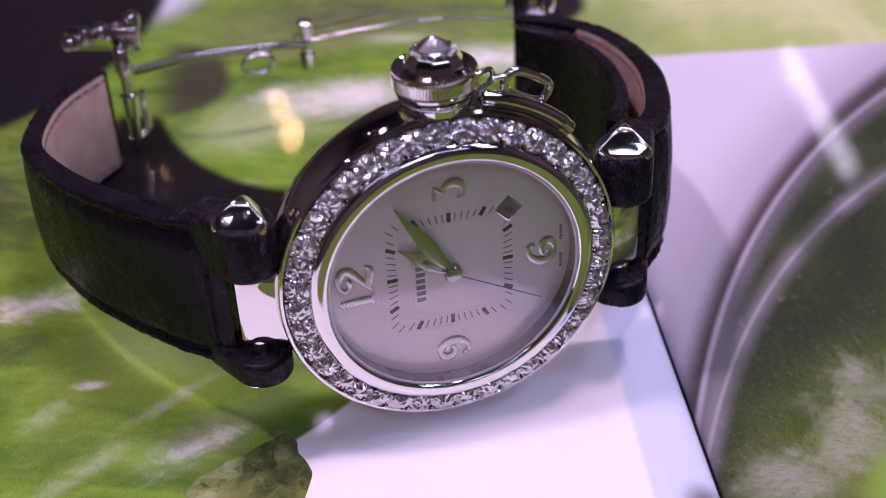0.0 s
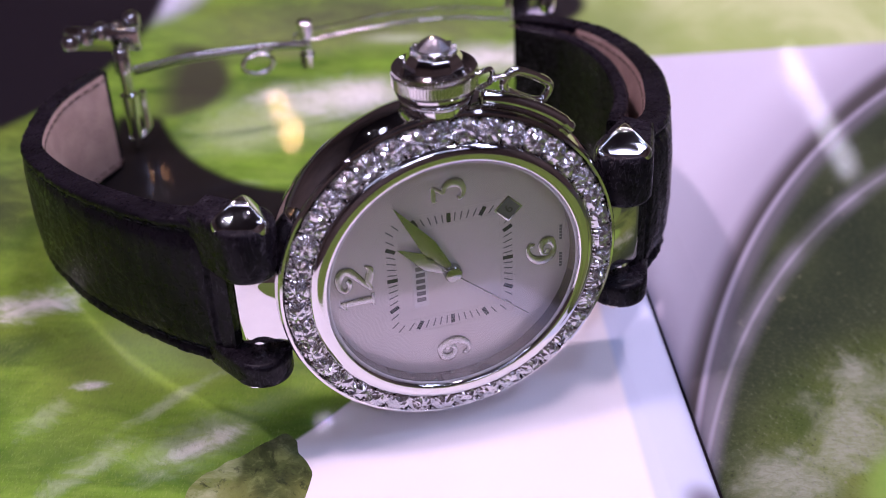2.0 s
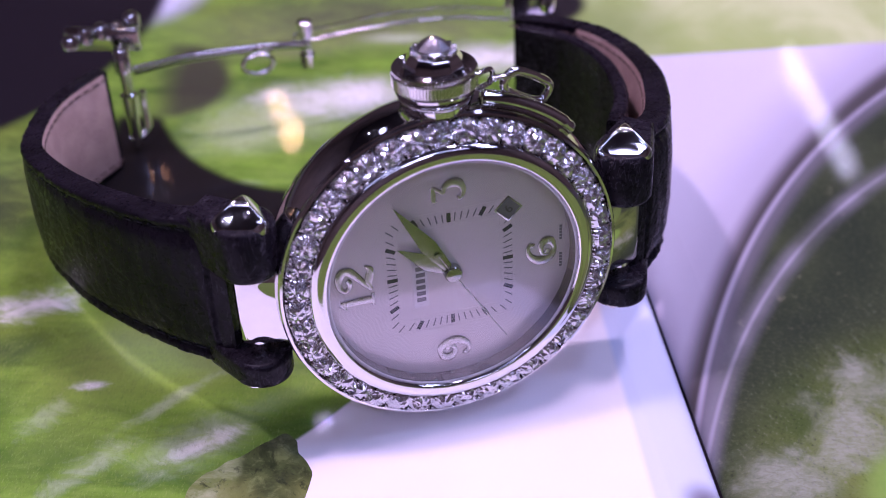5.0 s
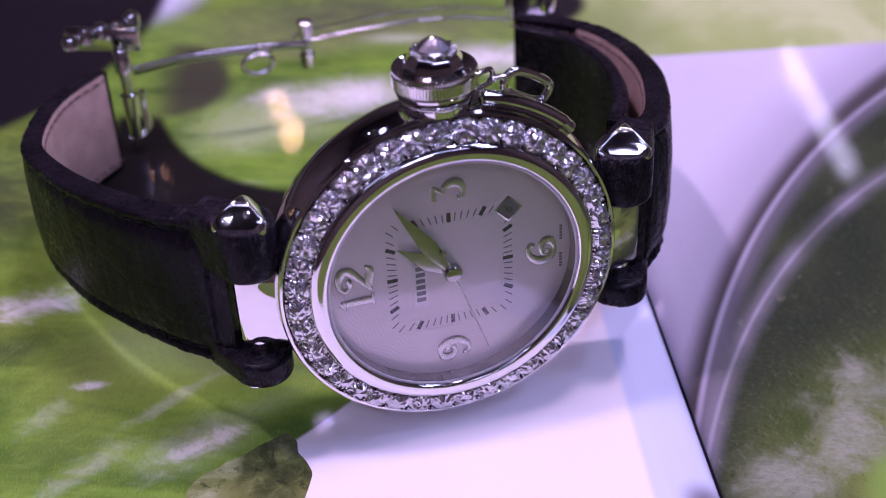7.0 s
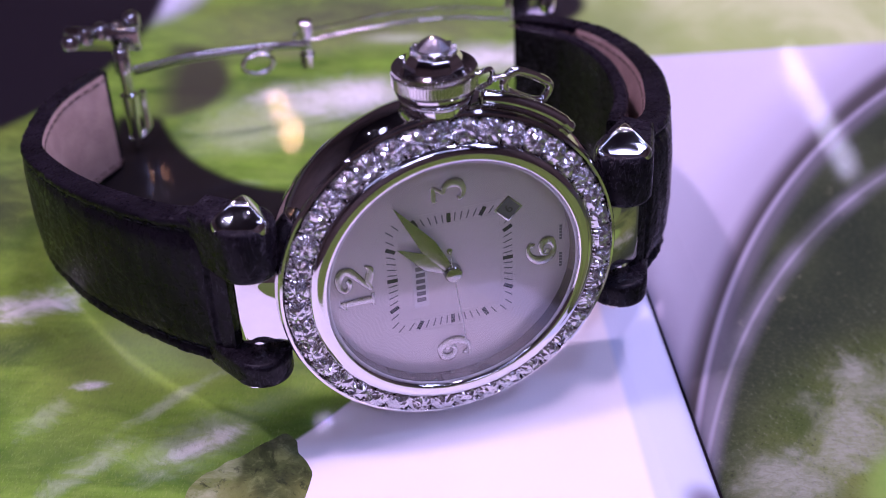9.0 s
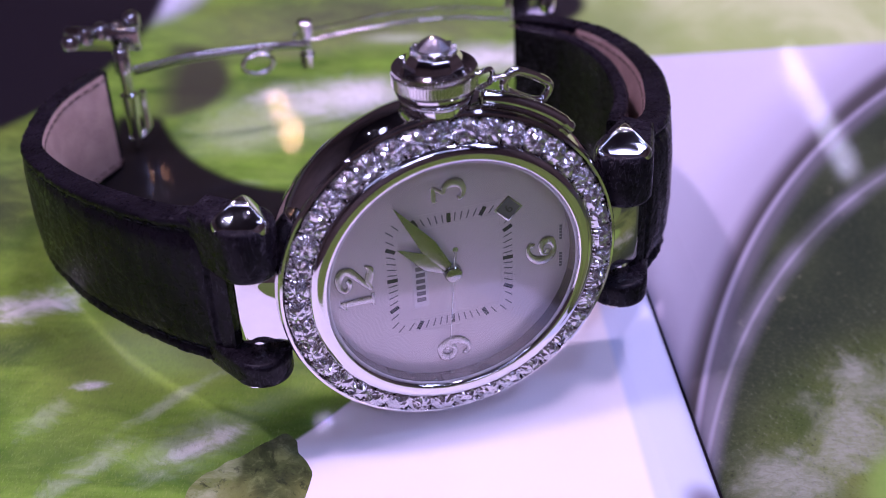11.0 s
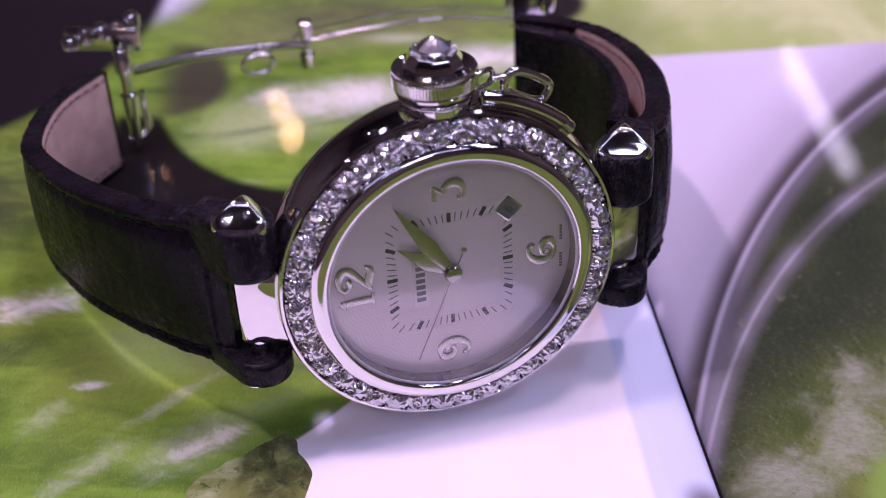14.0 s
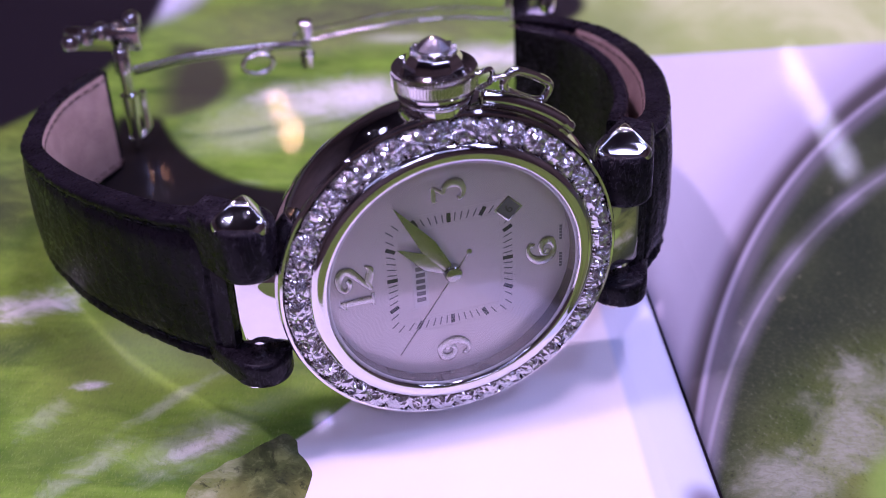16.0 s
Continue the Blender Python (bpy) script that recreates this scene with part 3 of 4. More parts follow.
def case_and_bezel():
    case = part("case", lathe([(2.0, -1.6), (17.1, -1.6), (17.15, -0.1), (17.45, -0.15), (17.6, -0.6), (17.9, -1.6), (18.0, -2.9), (17.85, -4.1), (17.3, -5.0), (15.8, -5.8), (13.0, -6.4), (4, -6.7)], 160), STEEL, watch, "mirror-polished white gold case")
    part("bezel", lathe([(17.3, 0.0), (17.5, 0.12), (17.55, 0.4), (17.4, 0.62), (17.15, 0.66), (16.98, 0.45), (16.9, -0.9), (14.8, -0.2), (14.76, 1.3), (14.64, 1.6), (14.4, 1.84), (14.12, 1.98), (13.92, 2.02), (13.22, 2.02), (13.13, 1.98), (12.97, 1.66), (12.95, 1.5), (12.95, 1.2), (13.0, 1.0), (13.05, -1.2), (17.05, -1.2)], 192, closed=True), STEEL, watch, "polished bezel with a set diamond ring")
    part("inner_ring", lathe([(12.93, 0.01), (12.93, 1.46), (12.88, 1.46), (12.75, 0.01)], 128, closed=True), REHAUT, watch, "dark polished ring between dial and crystal")
    rh = bmesh.new()
    lathe([(12.88, 1.52), (12.96, 1.6), (12.84, 1.68), (12.74, 1.62), (12.78, 1.48)], 128, bm=rh, closed=True)
    part("crystal_gasket", rh, plain("pale_gasket", (0.7, 0.68, 0.7), 0.3), watch)
    dome = [(12.85 * math.sin(a), 1.55 + 0.45 * (math.cos(a * 1.0))) for a in (math.pi / 2 * k / 10 for k in range(10, 0, -1))] + [(0.3, 2.0)]
    glass = part("crystal", lathe(dome, 96), CRYSTAL, watch, "clear domed sapphire crystal")
    glass.visible_shadow = False
    return case


def brilliant(r, seed=2, square=3.3):
    """A brilliant cut: small table, three rows of crown facets, girdle, pavilion."""
    rnd = random.Random(seed)
    bm = bmesh.new()

    def ring(rad, h, n, turn, jit):
        out = []
        for k in range(n):
            a = 2 * math.pi * (k + turn) / n
            ca, sa = math.cos(a), math.sin(a)
            f = rad * r * (abs(ca) ** square + abs(sa) ** square) ** (-1 / square)
            out.append(bm.verts.new((f * ca, f * sa, h * r + rnd.uniform(-jit, jit) * r)))
        return out

    n = 16
    table, star, kite, gird = ring(0.38, 0.45, n, 0, 0.13), ring(0.64, 0.36, n, 0.5, 0.16), ring(0.85, 0.18, 2 * n, 0.25, 0.13), ring(1.0, 0.0, 2 * n, 0, 0.0)
    lower = ring(0.55, -0.40, n, 0, 0.03)
    top, tip = bm.verts.new((0, 0, 0.43 * r)), bm.verts.new((0, 0, -0.86 * r))
    for k in range(n):
        j, k2 = (k + 1) % n, (2 * k + 2) % (2 * n)
        bm.faces.new((top, table[k], table[j]))
        bm.faces.new((table[k], star[k], table[j]))
        bm.faces.new((table[j], star[k], star[j]))
        bm.faces.new((star[k], kite[2 * k], kite[2 * k + 1]))
        bm.faces.new((star[k], kite[2 * k + 1], kite[k2]))
        bm.faces.new((star[k], kite[k2], star[j]))
        bm.faces.new((lower[k], lower[j], tip))
        bm.faces.new((gird[2 * k], gird[2 * k + 1], lower[k]))
        bm.faces.new((gird[2 * k + 1], lower[j], lower[k]))
        bm.faces.new((gird[2 * k + 1], gird[k2], lower[j]))
    for k in range(2 * n):
        bm.faces.new((kite[k], gird[k], gird[(k + 1) % (2 * n)]))
        bm.faces.new((kite[k], gird[(k + 1) % (2 * n)], kite[(k + 1) % (2 * n)]))
    return bm


def share(name, mesh_ob, m, parent):
    ob = new(name, mesh_ob.data)
    ob.parent = parent
    ob.matrix_basis = m
    return ob


def local(x, y, z):
    return Vector((x, y, z)) * MM - BASE * MM


def bezel_stones():
    count = 40
    tilt = math.atan2(1.2, 2.8)
    rnd = random.Random(4)
    cuts, first_bead = [], None
    for i in range(count):
        a = 2 * math.pi * (i + 0.3) / count
        m = (Matrix.Translation(local(15.83 * math.cos(a), 15.83 * math.sin(a), 0.95)) @ Matrix.Rotation(a, 4, "Z") @ Matrix.Rotation(tilt, 4, "Y")
             @ Matrix.Diagonal((1.0, 1.07, 1.0, 1.0)) @ Matrix.Rotation(rnd.choice((0, 1, 2, 3)) * math.pi / 2 + rnd.uniform(-0.06, 0.06), 4, "Z") @ Matrix.Rotation(rnd.uniform(-0.06, 0.06), 4, "X"))
        if i < 5:
            cuts.append(part("diamond", brilliant(1.2, 10 + i), DIAMOND, watch, "clear brilliant-cut diamond", smooth=0, shift=(0, 0, 0)))
            cuts[-1].matrix_basis = m
        else:
            share("diamond", cuts[(i * 3) % 5], m, watch)
        for r, h, da in ((16.74, 0.58, -0.016), (16.74, 0.58, 0.016), (14.92, 1.40, -0.018), (14.92, 1.40, 0.018)):
            a2 = a + math.pi / count + da
            m2 = Matrix.Translation(local(r * math.cos(a2), r * math.sin(a2), h))
            if first_bead is None:
                bm = bmesh.new()
                bmesh.ops.create_icosphere(bm, subdivisions=1, radius=0.22)
                first_bead = part("claw", bm, STEEL, watch, shift=(0, 0, 0))
                first_bead.matrix_basis = m2
            else:
                share("claw", first_bead, m2, watch)


ONE = (((-0.62, 1.35, 0.10), (-0.2, 1.7, 0.22), (0.0, 1.98, 0.24)), ((0, 2.0, 0.34), (0.03, 0.6, 0.36), (0.03, -0.8, 0.36), (0, -1.95, 0.36)), ((-0.6, -1.98, 0.14), (0, -1.95, 0.16), (0.6, -1.98, 0.14)))
TWO = (((0.12, 1.02, 0.24), (-0.12, 0.68, 0.26), (-0.58, 0.78, 0.2), (-0.82, 1.3, 0.22), (-0.45, 1.88, 0.26), (0.25, 1.98, 0.32), (0.86, 1.5, 0.42), (0.86, 0.7, 0.40), (0.25, -0.25, 0.32), (-0.5, -1.1, 0.26), (-1.0, -1.85, 0.2)),
       ((-1.0, -1.85, 0.12), (-0.45, -1.55, 0.3), (0.15, -1.75, 0.36), (0.75, -1.85, 0.3), (1.15, -1.25, 0.1)))
THREE = (((-0.8, 1.4, 0.10), (-0.72, 1.8, 0.2), (-0.1, 1.88, 0.26), (0.8, 1.9, 0.2)), ((0.8, 1.95, 0.16), (0.4, 1.3, 0.22), (0.0, 0.62, 0.2)),
         ((0.0, 0.58, 0.18), (0.6, 0.35, 0.3), (0.98, -0.4, 0.42), (0.85, -1.35, 0.42), (0.15, -1.95, 0.28), (-0.6, -1.8, 0.22), (-0.85, -1.2, 0.26)))
SIX = (((0.62, 1.25, 0.28), (0.82, 1.65, 0.2), (0.3, 2.0, 0.2), (-0.4, 1.6, 0.30), (-0.92, 0.6, 0.42), (-0.95, -0.6, 0.44), (-0.5, -1.65, 0.34), (0.2, -1.95, 0.24), (0.9, -1.4, 0.38), (0.95, -0.55, 0.42), (0.4, 0.05, 0.26), (-0.3, -0.2, 0.2), (-0.32, -0.85, 0.22), (0.1, -0.95, 0.2)),)
NINE = tuple(tuple((-a, -b, w) for a, b, w in path) for path in SIX)


def stroke(path, bm):
    """A domed metal ribbon of changing width along a smooth line."""
    line = spline(path, 6)
    rows = []
    for i, q in enumerate(line):
        d = (line[min(i + 1, len(line) - 1)] - line[max(i - 1, 0)])
        d = Vector((d.x, d.y, 0)).normalized()
        side, w = Vector((-d.y, d.x, 0)), q.z
        rows.append([bm.verts.new(Vector((q.x, q.y, h)) + side * w * k) for k, h in ((-1, 0.0), (-0.94, 0.15), (-0.6, 0.2), (0, 0.21), (0.6, 0.2), (0.94, 0.15), (1, 0.0))])
    for a, b in zip(rows, rows[1:]):
        for k in range(6):
            bm.faces.new((a[k], a[k + 1], b[k + 1], b[k]))
    bm.faces.new(rows[0])
    bm.faces.new(rows[-1])


def dial():
    face = part("dial", lathe([(13.05, -0.15), (13.05, 0.0), (9.0, 0.0), (4.0, 0.0), (0.2, 0.0)], 96), dial_silver(), watch, "silvered dial with engraved rays and rings")
    for x, y, wide, tall, strokes in ((-1.5, 9.8, 1.15, 0.84, ONE), (1.05, 9.8, 1.32, 0.84, TWO), (8.95, 0.0, 1.02, 0.8, THREE), (0.0, -9.6, 1.15, 0.72, SIX), (-9.8, 0.0, 1.0, 0.8, NINE)):
        bm = bmesh.new()
        for path in strokes:
            stroke([(x + wide * a, y + tall * b, 1.2 * w) for a, b, w in path], bm)
        part("numeral", bm, NUMERAL, face, "raised polished metal numeral", smooth=60)
    s = 6.05
    for k in range(60):
        a = 2 * math.pi * k / 60
        if abs(k - 22.5) < 1.0:
            continue
        dx, dy = math.sin(a), math.cos(a)
        f = s / max(abs(dx), abs(dy))
        big = k % 5 == 0
        ln, wd = (1.05, 0.42) if big else (0.95, 0.13)
        bm = block((wd, ln, 0.03), (0, 0, 0), 0)
        bm.transform(Matrix.Translation((dx * f, dy * f, 0.02)) @ Matrix.Rotation(-a, 4, "Z"))
        part("minute_mark", bm, INK if big else GREY_PRINT, face)
    for half in (5.25, 6.88):
        bm = bmesh.new()
        for sx, sy, px, py in ((2 * half, 0.07, 0, half), (2 * half, 0.07, 0, -half), (0.07, 2 * half, half, 0), (0.07, 2 * half, -half, 0)):
            block((sx, sy, 0.04), (px, py, 0.02), 0, bm=bm)
        part("square_border", bm, face.data.materials[0], face)
    # maker's plate with a plain bar in place of the name
    part("name_plate", block((6.2, 1.6, 0.06), (-0.7, 3.2, 0.03), 0.02), plain("plate_silver", (0.62, 0.60, 0.60), 0.3, 0.4), face)
    for k in range(7):
        part("name_bar", block((0.46, 0.95, 0.03), (-2.9 + 0.74 * k, 3.2, 0.075), 0), GREY_PRINT, face)
    for sx in (-1.9, 1.4):
        for k in range(5):
            part("small_print_bar", block((0.26, 0.3, 0.02), (sx + 0.36 * k - 0.4, -11.75, 0.015), 0), GREY_PRINT, face)
    turn = Matrix.Rotation(radians(45), 4, "Z")
    part("date_frame", block((2.15, 2.15, 0.05), (5.75, -6.15, 0.03), 0.02, turn), NUMERAL, face)
    part("date_window", block((1.8, 1.8, 0.05), (5.75, -6.15, 0.05), 0.0, turn), DATE_DISC, face, "grey date window")
    bm = letters("6", 1.4, 0.01)
    bm.transform(Matrix.Translation((5.75, -6.15, 0.09)) @ Matrix.Rotation(radians(-45), 4, "Z"))
    part("date_numeral", bm, INK, face)


def sword(length, width, tail, height):
    """A faceted sword-shaped pointer along +Y."""
    bm = bmesh.new()
    outline = [(0, -tail), (0.3 * width, -tail * 0.5), (0.28 * width, 0.8), (0.5 * width, length * 0.42), (0.0, length)]
    left = [bm.verts.new((-x, y, 0)) for x, y in outline]
    right = [bm.verts.new((x, y, 0)) for x, y in outline]
    mid = [bm.verts.new((0, y, height if 0 < i < 4 else 0.01)) for i, (x, y) in enumerate(outline)]
    for i in range(4):
        for q in ((left[i], left[i + 1], mid[i + 1], mid[i]), (right[i], mid[i], mid[i + 1], right[i + 1])):
            bm.faces.new(q)
    bmesh.ops.remove_doubles(bm, verts=bm.verts, dist=0.001)
    ext = bmesh.ops.extrude_face_region(bm, geom=bm.faces[:])
    for v in ext["geom"]:
        if isinstance(v, bmesh.types.BMVert):
            v.co.z = -0.08
    return bm


def pointer(name, bm, z, angle, material, label):
    ob = part(name, bm, material, watch, label, smooth=10, shift=(0, 0, 0))
    ob.matrix_basis = Matrix.Translation(local(0, 0, z)) @ Matrix.Rotation(radians(-angle), 4, "Z")
    return ob


def second_pointer():
    bm = bmesh.new()
    bm = tube([(0, -2.9, 0), (0, -2.6, 0), (0, 0, 0), (0, 5, 0), (0, 10.4, 0)], 0.075, 8)
    for v in bm.verts:
        if v.co.y > 6:
            v.co.x *= 0.7
    lathe([(0.05, -0.06), (0.3, -0.05), (0.3, 0.05), (0.05, 0.06)], 20, centre=(0, -2.9, 0), bm=bm)
    lathe([(0.05, -0.08), (0.45, -0.08), (0.45, 0.08), (0.05, 0.1)], 24, bm=bm)
    return pointer("second_hand", bm, 1.05, 100, HAND, "thin steel sweep hand with round counterweight")


def crown():
    c = (0, 0, -2.5)
    part("crown_neck", lathe([(2.6, 16.8), (3.3, 17.2), (3.4, 17.9), (3.1, 18.1), (3.1, 18.4), (3.3, 18.7), (2.5, 18.9)], 64, "X", c), STEEL, watch)
    bm = bmesh.new()
    steps = 240
    prof = [(2.6, 18.6), (3.5, 18.7), (3.85, 18.95), (3.9, 19.2), (3.8, 19.3), (3.85, 19.4), (4.1, 19.5), (4.1, 20.6), (3.85, 20.7), (4.0, 20.8), (4.08, 20.98), (3.98, 21.15), (3.7, 21.2), (3.35, 21.05), (3.0, 20.8), (2.6, 20.7)]
    lathe(prof, steps, "X", c, bm=bm)
    for v in bm.verts:
        ring = math.hypot(v.co.y, v.co.z + 2.5)
        i = round(math.atan2(v.co.z + 2.5, v.co.y) / (2 * math.pi) * steps) % 3
        if 4.05 < ring < 4.15 and i == 0:
            v.co.y *= 0.95
            v.co.z = -2.5 + (v.co.z + 2.5) * 0.95
    cr = part("crown", bm, STEEL, watch, "polished screw-down crown cover with fine knurling", smooth=25)
    part("crown_dome", lathe([(2.9, 20.7), (2.95, 21.0), (2.88, 21.5), (2.66, 22.05), (2.25, 22.55), (1.85, 22.75), (1.6, 22.7)], 10, "X", c), STEEL, cr, smooth=20)
    first = None
    for k in range(14):
        a = 2 * math.pi * k / 14
        at = Matrix.Translation(local(22.72, 2.02 * math.cos(a), -2.5 + 2.02 * math.sin(a)))
        if first is None:
            bead = bmesh.new()
            bmesh.ops.create_icosphere(bead, subdivisions=2, radius=0.27)
            first = part("claw", bead, STEEL, cr, shift=(0, 0, 0))
            first.matrix_basis = at
        else:
            share("claw", first, at, cr)
    gem = lathe([(1.3, 22.4), (1.8, 22.72), (1.7, 23.05), (1.1, 23.6), (0.5, 23.95), (0.03, 24.05)], 9, "X", c)
    for v in gem.verts:
        # stagger the facet rows
        if 23.0 < v.co.x < 23.9:
            y, z = v.co.y, v.co.z + 2.5
            v.co.y, v.co.z = y * 0.94 - z * 0.342, -2.5 + z * 0.94 + y * 0.342
    bmesh.ops.triangulate(gem, faces=gem.faces[:])
    part("crown_diamond", gem, DIAMOND, cr, "clear rose-cut stone in the crown", smooth=0)
    # guard chain from crown to case
    part("crown_ring", tube([(18.25, 3.35 * math.cos(a), -2.5 + 3.35 * math.sin(a)) for a in (2 * math.pi * k / 32 for k in range(32))], 0.28, 10, True), STEEL, watch)

    def link(name, ctr, lx, ly, turn, r):
        path = []
        for k in range(24):
            a = 2 * math.pi * k / 24
            ca, sa = math.cos(a), math.sin(a)
            path.append(Vector((lx * math.copysign(abs(ca) ** 0.6, ca), ly * math.copysign(abs(sa) ** 0.6, sa), 0)))
        m = Matrix.Translation(ctr) @ turn
        part(name, tube([m @ q for q in path], r, 10, True), STEEL, watch)

    rz = Matrix.Rotation
    link("chain_link", (19.3, -4.6, -1.8), 0.75, 1.1, rz(radians(25), 4, "X"), 0.27)
    link("chain_link", (19.1, -6.3, -1.9), 0.75, 1.1, rz(radians(-65), 4, "Y"), 0.28)
    link("chain_loop", (17.7, -8.9, -1.9), 1.2, 2.7, rz(radians(-32), 4, "Z") @ rz(radians(10), 4, "X"), 0.44)
    arc = [(18.25 * math.cos(a), 18.25 * math.sin(a), -1.1) for a in (radians(-13 - 28 * k / 16) for k in range(17))]
    part("chain_rail", tube(arc, 0.8, 14), STEEL, watch)
    a = radians(-44)
    knob = lathe([(0.1, -1.1), (0.6, -1.0), (0.75, -0.6), (0.65, -0.2), (0.8, 0.2), (0.75, 0.8), (0.5, 1.1), (0.1, 1.15)], 20, "Y")
    knob.transform(Matrix.Translation((18.2 * math.cos(a), 18.2 * math.sin(a), -1.6)) @ Matrix.Rotation(a, 4, "Z"))
    part("chain_knob", knob, STEEL, watch)


CAP_FACETS = [Vector((math.cos(radians(54)), math.sin(radians(54)) * math.cos(radians(a)), math.sin(radians(54)) * math.sin(radians(a)))) for a in (66, 186, 306)]


def lug(sign):
    """T-shaped lug: plate, bar and two rounded end caps."""
    bm = bmesh.new()
    block((9.6, 6.2, 2.6), (-0.6, sign * 18.25, -2.2), 0.95, Matrix.Rotation(sign * radians(-14), 4, "X"), bm)
    lg = part("lug", bm, STEEL, watch, "polished lug plate between the strap ends")
    for end in (1, -1):
        cap = bmesh.new()
        rings = []
        for k in range(25):
            th = math.pi / 2 * k / 22 if k < 23 else math.pi / 2
            ring = []
            for q in range(72):
                az = 2 * math.pi * q / 72
                way = Vector((math.cos(th), math.sin(th) * math.cos(az), math.sin(th) * math.sin(az)))
                # three broad facets cut a round dome
                sides = [math.sin(th) / 3.05, math.cos(th) / 2.3] + [max(0.0, way.dot(f)) / (1.78 - 0.16 * (1 - max(0.0, way.dot(f)))) for f in CAP_FACETS]
                p = way / sum(g ** 15 for g in sides) ** (1 / 15)
                ring.append(cap.verts.new(p + Vector((9.0 - 0.25 * max(0, k - 22), 0, 0))))
            rings.append(ring)
        for a, b in zip(rings, rings[1:]):
            for q in range(72):
                cap.faces.new((a[q], a[(q + 1) % 72], b[(q + 1) % 72], b[q]))
        cap.faces.new(rings[-1])
        bmesh.ops.remove_doubles(cap, verts=cap.verts, dist=0.0005)
        if end < 0:
            for v in cap.verts:
                v.co.x = 9.0 + (v.co.x - 9.0) * 0.3
            cap.transform(Matrix.Rotation(math.pi, 4, "Z"))
        cap.transform(Matrix.Translation((-0.2, sign * 19.5, -2.4)))
        part("end_cap", cap, STEEL, lg, "rounded polished end cap of the strap bar", smooth=50)
    part("strap_bar", lathe([(1.0, -9.5), (1.0, 9.5)], 20, "X", (-0.2, sign * 19.5, -2.4)), STEEL, lg)


def strap(points, sign, name, w0, w1, drop):
    """A padded strap swept along its outer line; drop shifts the far end towards the table."""
    line = spline([(0, y, z) for y, z in points], 22)
    n = len(line)
    bm, bl = bmesh.new(), bmesh.new()
    rings, lrings = [], []
    marks = []
    half = [(1.0, -0.35), (0.985, -0.1), (0.95, 0.05), (0.90, 0.02), (0.86, -0.22), (0.83, -0.26), (0.79, -0.10), (0.74, 0.14), (0.6, 0.30), (0.3, 0.42)]
    prof = [(-u, k) for u, k in half] + [(0, 0.46)] + half[::-1]
    for i, q in enumerate(line):
        f = i / (n - 1)
        d = (line[min(i + 1, n - 1)] - line[max(i - 1, 0)]).normalized()
        out = Vector((0, d.z, -d.y)) * (-sign)
        if out.dot(Vector((0, sign, 0.3))) < 0 and f < 0.5:
            out = -out
        w = (w0 + (w1 - w0) * min(1, f * 1.6)) / 2
        rise = max(0.0, min(1.0, (f - 0.066) / 0.02))
        pad = (1.0 + 2.0 * max(0, 1 - f * 1.6)) * (0.15 + 0.85 * rise * rise * (3 - 2 * rise))
        thick = 3.1 - 1.2 * f
        band = 0.4 if f < 0.06 else 0.0
        cu = -0.3 + drop * min(1, f * 1.6)
        ring = []
        for u, k in prof:
            p = q + Vector((cu + u * w, 0, 0)) + out * (k * pad * 0.55 + band)
            wave = 0.10 * noise.noise(p * 0.45) + 0.09 * noise.noise(p * 1.6) + (0.12 * noise.noise(p * 2.3) if abs(u) > 0.82 else 0.0)
            ring.append(bm.verts.new(p + out * wave))
        ring += [bm.verts.new(q + Vector((cu + u * w, 0, 0)) - out * thick) for u in (0.985, 0.5, 0, -0.5, -0.985)]
        rings.append(ring)
        lrings.append([bl.verts.new(q + Vector((cu + u * w, 0, 0)) - out * (thick + k)) for u, k in ((-0.97, -0.05), (-0.93, 0.12), (0, 0.16), (0.93, 0.12), (0.97, -0.05))])
        marks.append((q, d, out, w, cu, thick, pad))
    for a, b in zip(rings, rings[1:]):
        for k in range(len(a)):
            bm.faces.new((a[k], a[(k + 1) % len(a)], b[(k + 1) % len(a)], b[k]))
    bm.faces.new(rings[0])
    bm.faces.new(rings[-1])
    lrings = lrings[:-2] if sign > 0 else lrings[:-32]
    for a, b in zip(lrings, lrings[1:]):
        for k in range(4):
            bl.faces.new((a[k], a[k + 1], b[k + 1], b[k]))
    # leather horns wrapped round the strap bar
    def hull(pts):
        pts = sorted(pts)
        def half(seq):
            h = []
            for p in seq:
                while len(h) > 1 and (h[-1][0] - h[-2][0]) * (p[1] - h[-2][1]) <= (h[-1][1] - h[-2][1]) * (p[0] - h[-2][0]):
                    h.pop()
                h.append(p)
            return h[:-1]
        return half(pts) + half(pts[::-1])

    for end in (1, -1):
        layers = []
        inner = 3.4 if end > 0 else 6.2
        for u, grow in ((inner, -0.5), (inner + 0.12, -0.2), (inner + 0.4, -0.02), (inner + 0.8, 0.0), (8.5, 0.0), (8.95, -0.15), (9.2, -0.5)):
            r = 3.05 + grow
            pts = [(19.5 + r * math.cos(a), -2.4 + r * math.sin(a)) for a in (2 * math.pi * k / 40 for k in range(40))]
            pts += [(24.4 + grow * 0.5, -5.6 + grow * 0.5), (22.3 + grow * 0.5, -8.2)]
            layers.append([bm.verts.new((end * u - 0.3, sign * y, z)) for y, z in hull(pts)])
        for a, b in zip(layers, layers[1:]):
            m_ = min(len(a), len(b))
            for k in range(m_):
                bm.faces.new((a[k], a[(k + 1) % m_], b[(k + 1) % m_], b[k]))
        bm.faces.new(layers[0])
        bm.faces.new(layers[-1])
    st = part(name, bm, BLACK_LEATHER, watch, "black crocodile leather strap half with padded centre", smooth=50)
    part("lining", bl, LINING, st, "pinkish beige leather lining", smooth=50)
    # stitches along both edges
    first = {}
    length = 0.0
    pos = 1.2
